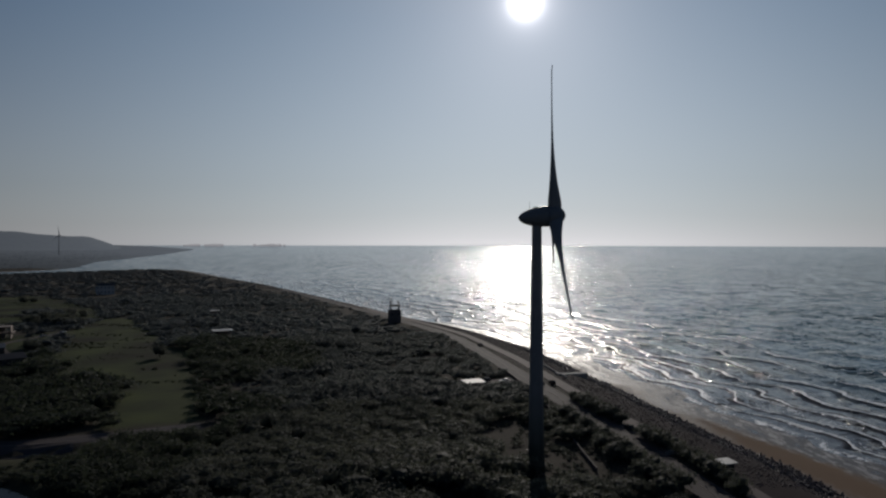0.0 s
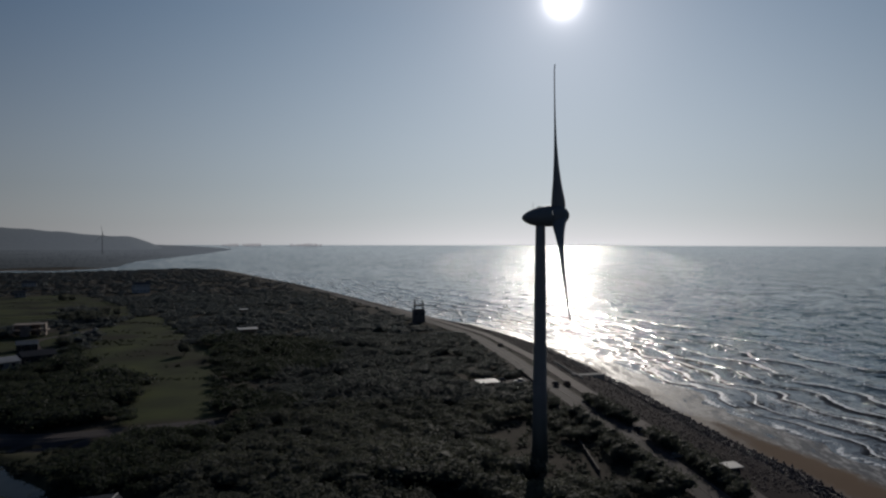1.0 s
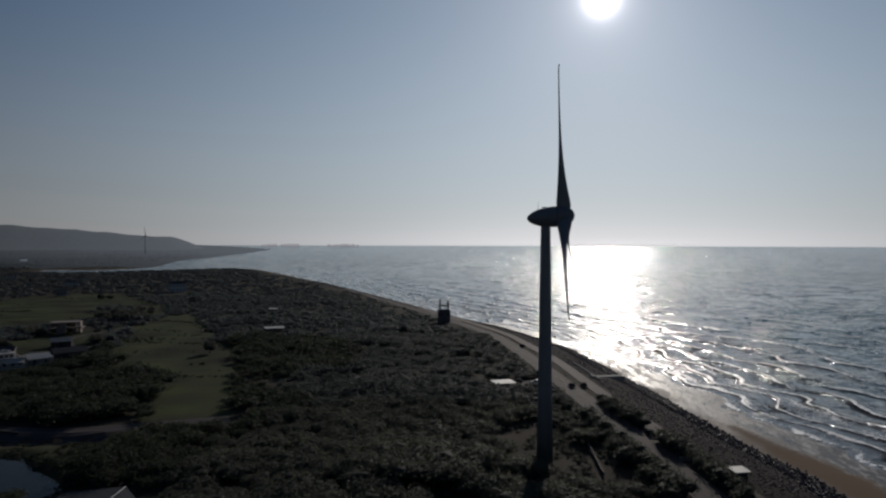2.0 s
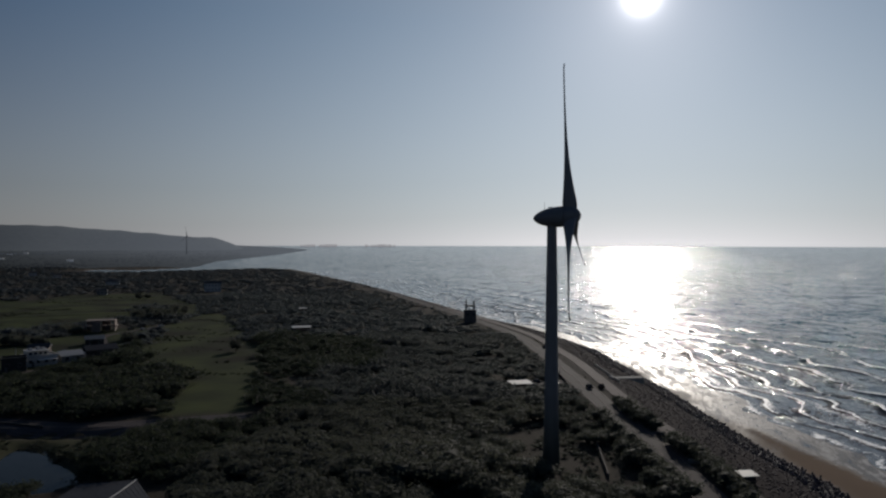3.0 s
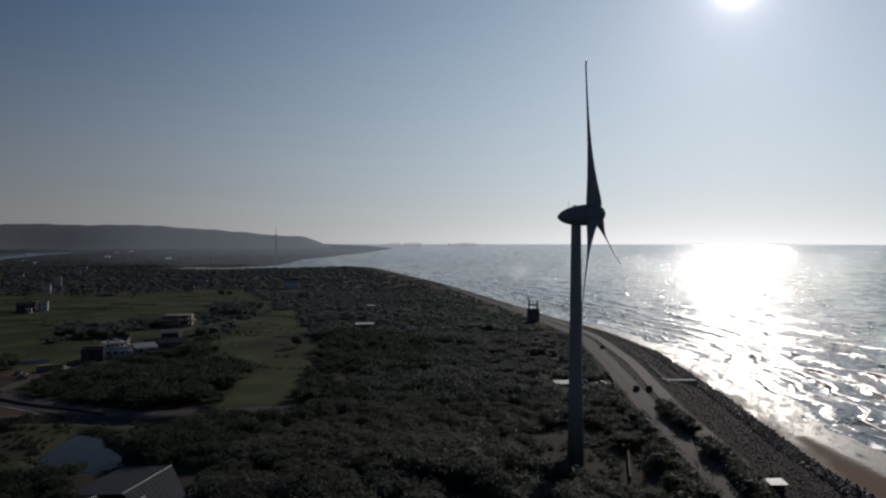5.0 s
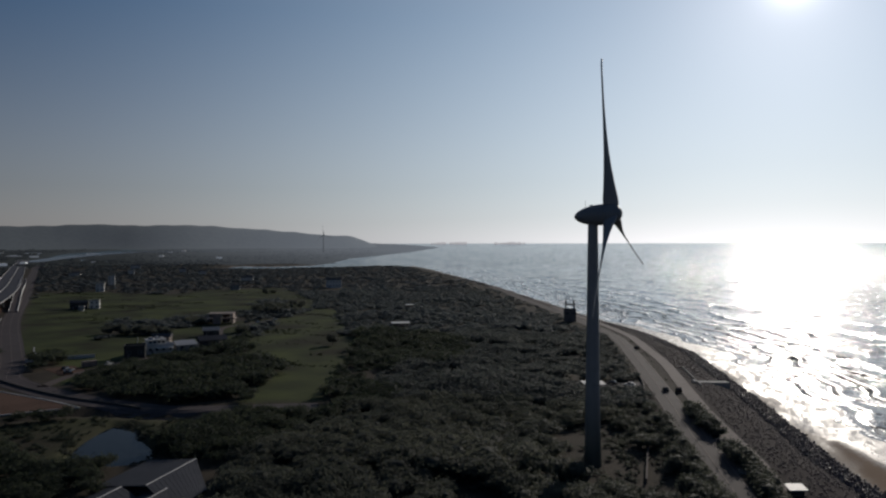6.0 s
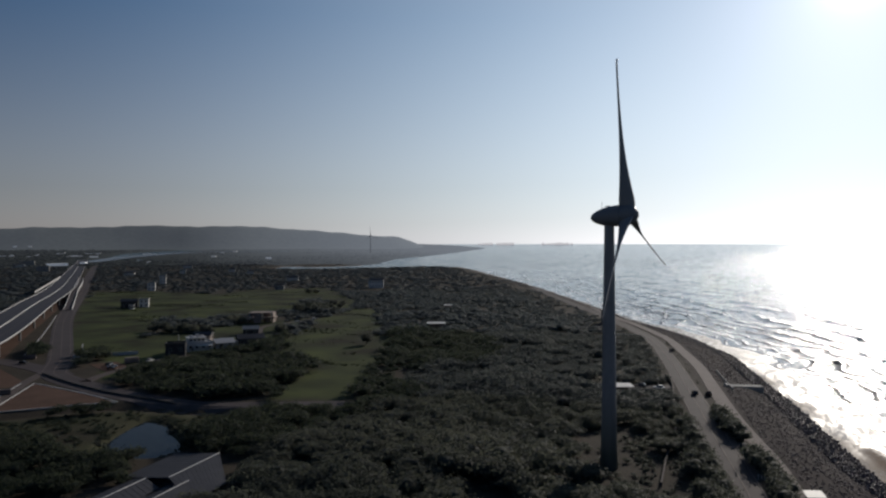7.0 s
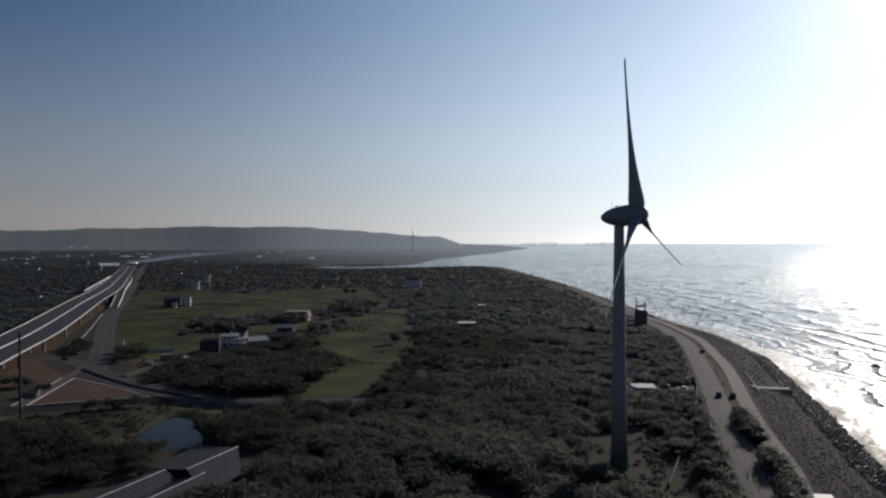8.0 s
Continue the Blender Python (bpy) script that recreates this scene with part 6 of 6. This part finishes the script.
# hedges and copses on the plain beyond
r5 = np.random.RandomState(65)
a5, q5 = np.radians(r5.uniform(-72, -26, 7600)), np.sqrt(r5.uniform(1750.0 ** 2, 3650.0 ** 2, 7600))
x5, y5 = 20 + q5 * np.sin(a5), q5 * np.cos(a5)
ok = (shore(x5, y5) > 40) & (value_noise(x5 / 90, y5 / 210, 66) * 0.6 + value_noise(x5 / 40, y5 / 60, 67) * 0.4 > 0.42)
ok &= edge_distance(x5, y5, [(p.x, p.y) for p in river_line], False) > 75
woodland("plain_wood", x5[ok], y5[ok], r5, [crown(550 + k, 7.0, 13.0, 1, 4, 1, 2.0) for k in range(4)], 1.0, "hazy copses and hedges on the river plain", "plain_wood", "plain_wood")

xs, ys = np.random.RandomState(71).uniform(-50, 70, 9000), np.random.RandomState(72).uniform(160, 580, 9000)
dr, dp = edge_distance(xs, ys, COAST_ROAD, False), edge_distance(xs, ys, PROMENADE, False)
sh = shore(xs, ys)
ok = (dr > 4.6) & (dp > 2.9) & (dr < 26) & (sh > 29) & (sh < 60) & (edge_distance(xs, ys, SIDE_ROAD, False) > 4) & (np.hypot(xs - 8, ys - 279) > 7) & (np.hypot(xs + 42, ys - 496) > 8) & ~((ys < 246) & (xs > 43) & (dp > 7) & (dr < 9))
ok &= value_noise(xs / 8, ys / 8, 73) > 0.42
woodland("verge_shrubs", xs[ok], ys[ok], np.random.RandomState(74), [crown(600 + k, 4.6, 3.6, 2, 60, 1, 0.7) for k in range(4)], 0.3, "low dry shrubs on the road verge", "leaf_core", "leaf")
# low undergrowth in the openings of the scrub
ru = np.random.RandomState(91)
xu, yu = ru.uniform(-75, 52, 2700), ru.uniform(142, 320, 2700)
ok = (np.hypot(xu - 22.6, yu - 187.3) > 3.0) & (signed(xu, yu, NEAR_LAND) > 32) & (value_noise(xu / 7, yu / 7, 92) * 0.6 + value_noise(xu / 20, yu / 20, 93) * 0.4 > 0.44)
for path, w in ROADS:
    ok &= edge_distance(xu, yu, path, False) > w
for cx, cy, q in CLEAR:
    ok &= np.hypot(xu - cx, yu - cy) > min(q, 12)
ok &= edge_distance(xu, yu, [(20, 313), (24.5, 297), (30, 258), (33.5, 232), (34.7, 205), (36.5, 178)], False) > 1.6
woodland("undergrowth", xu[ok], yu[ok], ru, [crown(800 + k, 4.2, 3.6, 1, 52, 1, 0.8) for k in range(4)], 0.32, "low bushes and rough grass in openings of the scrub", "leaf_core", "leaf")

# tussocks and low bushes in the meadows
xs, ys = np.random.RandomState(75).uniform(-640, -80, 26000), np.random.RandomState(76).uniform(215, 670, 26000)
ok = np.zeros(len(xs), bool)
for f in FIELDS[:2]:
    ok |= signed(xs, ys, f) > 1
ok &= (value_noise(xs / 60, ys / 16, 77) * 0.6 + value_noise(xs / 17, ys / 7, 78) * 0.4 > 0.63) & (edge_distance(xs, ys, VALLEY_ROAD, False) > 8)
for cx, cy, q in CLEAR:
    ok &= np.hypot(xs - cx, ys - cy) > q * 0.9
woodland("meadow_tussocks", xs[ok], ys[ok], np.random.RandomState(79), [crown(700 + k, 4.0, 5.4, 1, 22, 1, 0.9) for k in range(4)], 0.15, "rough grass tussocks and low bushes in the meadow", "tussock", "tussock")

# reeds that grow into the pond's margin
rr = np.random.RandomState(95)
shore_line = spline([(*p, 0) for p in POND + POND[:1]], 1.1)
xr = np.array([p.x for p in shore_line for _ in range(4)]) + rr.uniform(-2.6, 2.6, 4 * len(shore_line))
yr = np.array([p.y for p in shore_line for _ in range(4)]) + rr.uniform(-2.6, 2.6, 4 * len(shore_line))
ok = value_noise(xr / 5, yr / 5, 96) > 0.55
woodland("reeds", xr[ok], yr[ok], rr, [crown(850 + k, 4.2, 2.6, 1, 40, 1, 0.9) for k in range(3)], 0.2, "dark reeds growing at the pond's edge", "leaf_core", "leaf")

# rushes and low bushes on the wet ground round the pond
rp = np.random.RandomState(101)
xw, yw = rp.uniform(-170, -86, 1500), rp.uniform(126, 194, 1500)
ok = (signed(xw, yw, FIELDS[2]) > 0.5) & (signed(xw, yw, POND) < -1.5) & (value_noise(xw / 9, yw / 6, 102) * 0.6 + value_noise(xw / 3, yw / 3, 103) * 0.4 > 0.4)
for path, w in ROADS:
    ok &= edge_distance(xw, yw, path, False) > min(w, 7)
for cx, cy, q in CLEAR:
    ok &= np.hypot(xw - cx, yw - cy) > q * 0.8
woodland("rushes", xw[ok], yw[ok], rp, [crown(870 + k, 4.2, 4.4, 1, 46, 1, 0.8) for k in range(3)], 0.24, "dark rushes and low bushes on wet ground beside the pond", "inland_core", "inland")

# a few trees that stand alone in the open
for x, y, s in ((-143.6, 346, 1.45), (-299, 494, 1.7), (-290, 499, 2.0), (-294, 506, 1.8), (-284, 505, 1.9), (-281, 513, 1.7), (-275, 521, 1.3), (-304, 500, 1.5), (-282, 473, 1.3), (-275, 476, 1.6), (-268, 474, 1.7), (-262, 477, 1.6), (-256, 482, 1.4), (-278, 486, 1.9), (-270, 490, 1.8), (-292, 486, 1.8), (-264, 497, 1.3), (-279, 401, 1.5), (-284, 397, 1.7), (-288, 404, 1.6), (-276, 394, 1.2), (-296, 338, 1.5), (-290, 342, 1.7), (-284, 340, 1.4), (-278, 345, 1.8), (-271, 344, 1.6), (-264, 349, 1.5), (-258, 347, 1.2), (-226, 376, 1.5), (-221, 370, 1.3), (-296, 543, 1.5), (-289, 547, 1.3), (-403, 655, 1.6), (-396, 659, 1.4), (43.5, 255, 0.8), (44.3, 250, 1.0), (45.5, 245, 1.2), (46.6, 240, 1.25), (48.2, 236, 1.1), (49, 231, 1.3), (50.6, 226, 1.2), (52.4, 222, 0.9), (55.2, 207, 1.0), (56.4, 202, 1.25), (57.6, 198, 1.2), (59.2, 194, 1.1), (60.8, 189, 1.0), (61.6, 184, 1.1), (37, 229, 1.2), (38.4, 222, 1.1), (40, 214, 1.2), (41.4, 209, 1.0), (43.8, 203, 1.1), (45.2, 196, 1.0), (45.8, 190, 1.2), (47.6, 184, 1.1), (49.4, 177, 1.2), (42, 197, 1.1), (43, 187, 1.2), (51.2, 170, 1.1), (52.4, 164, 1.2), (50.0, 166, 1.2), (62.4, 178, 1.1), (63.0, 172, 1.2), (64.2, 167, 1.0), (64.6, 161, 1.1), (47, 172, 1.2), (48.2, 160, 1.2)):
    t = copy_thing(made[int(abs(x)) % 5], pose(x, y, float(ground_height(x, y)) - (0 if x == -143.6 else 0.85 * s), 0, 0, x * 7))
    t.scale = (s, s, s)
    t["label"] = "dark leafy tree standing apart in the open"

# the far turbine across the river
wind_turbine((-1497, 2631, float(ground_height(-1497, 2631))), -40, 8.0, 73.0, "distant dark wind turbine on the plain below the hill", "wind turbines", "far_turbine", "far_turbine")

# ---------------------------------------------------------------- water of the pond, single tetrapods
r = [Vector((*p, 3.2)) for p in POND]
line = spline(r + r[:1], 3)[:-1]
bm = bmesh.new()
bm.faces.new([bm.verts.new((p.x, p.y, 3.2)) for p in line])
bmesh.ops.recalc_face_normals(bm, faces=bm.faces)
if next(iter(bm.faces)).normal.z < 0:
    bmesh.ops.reverse_faces(bm, faces=bm.faces)
setting("pond_water", bm, M["pond"], "still grey pond between reeds", "pond")

for n_, i in enumerate(near_blocks):
    ob = new("tetrapod", tetra_meshes[n_ % 6])
    ob.parent = bank
    ob.matrix_world = pose(tx[i], ty[i], tz[i], 0, 0, math.degrees(t_turn[i]))
    ob.scale = (t_size[i],) * 3
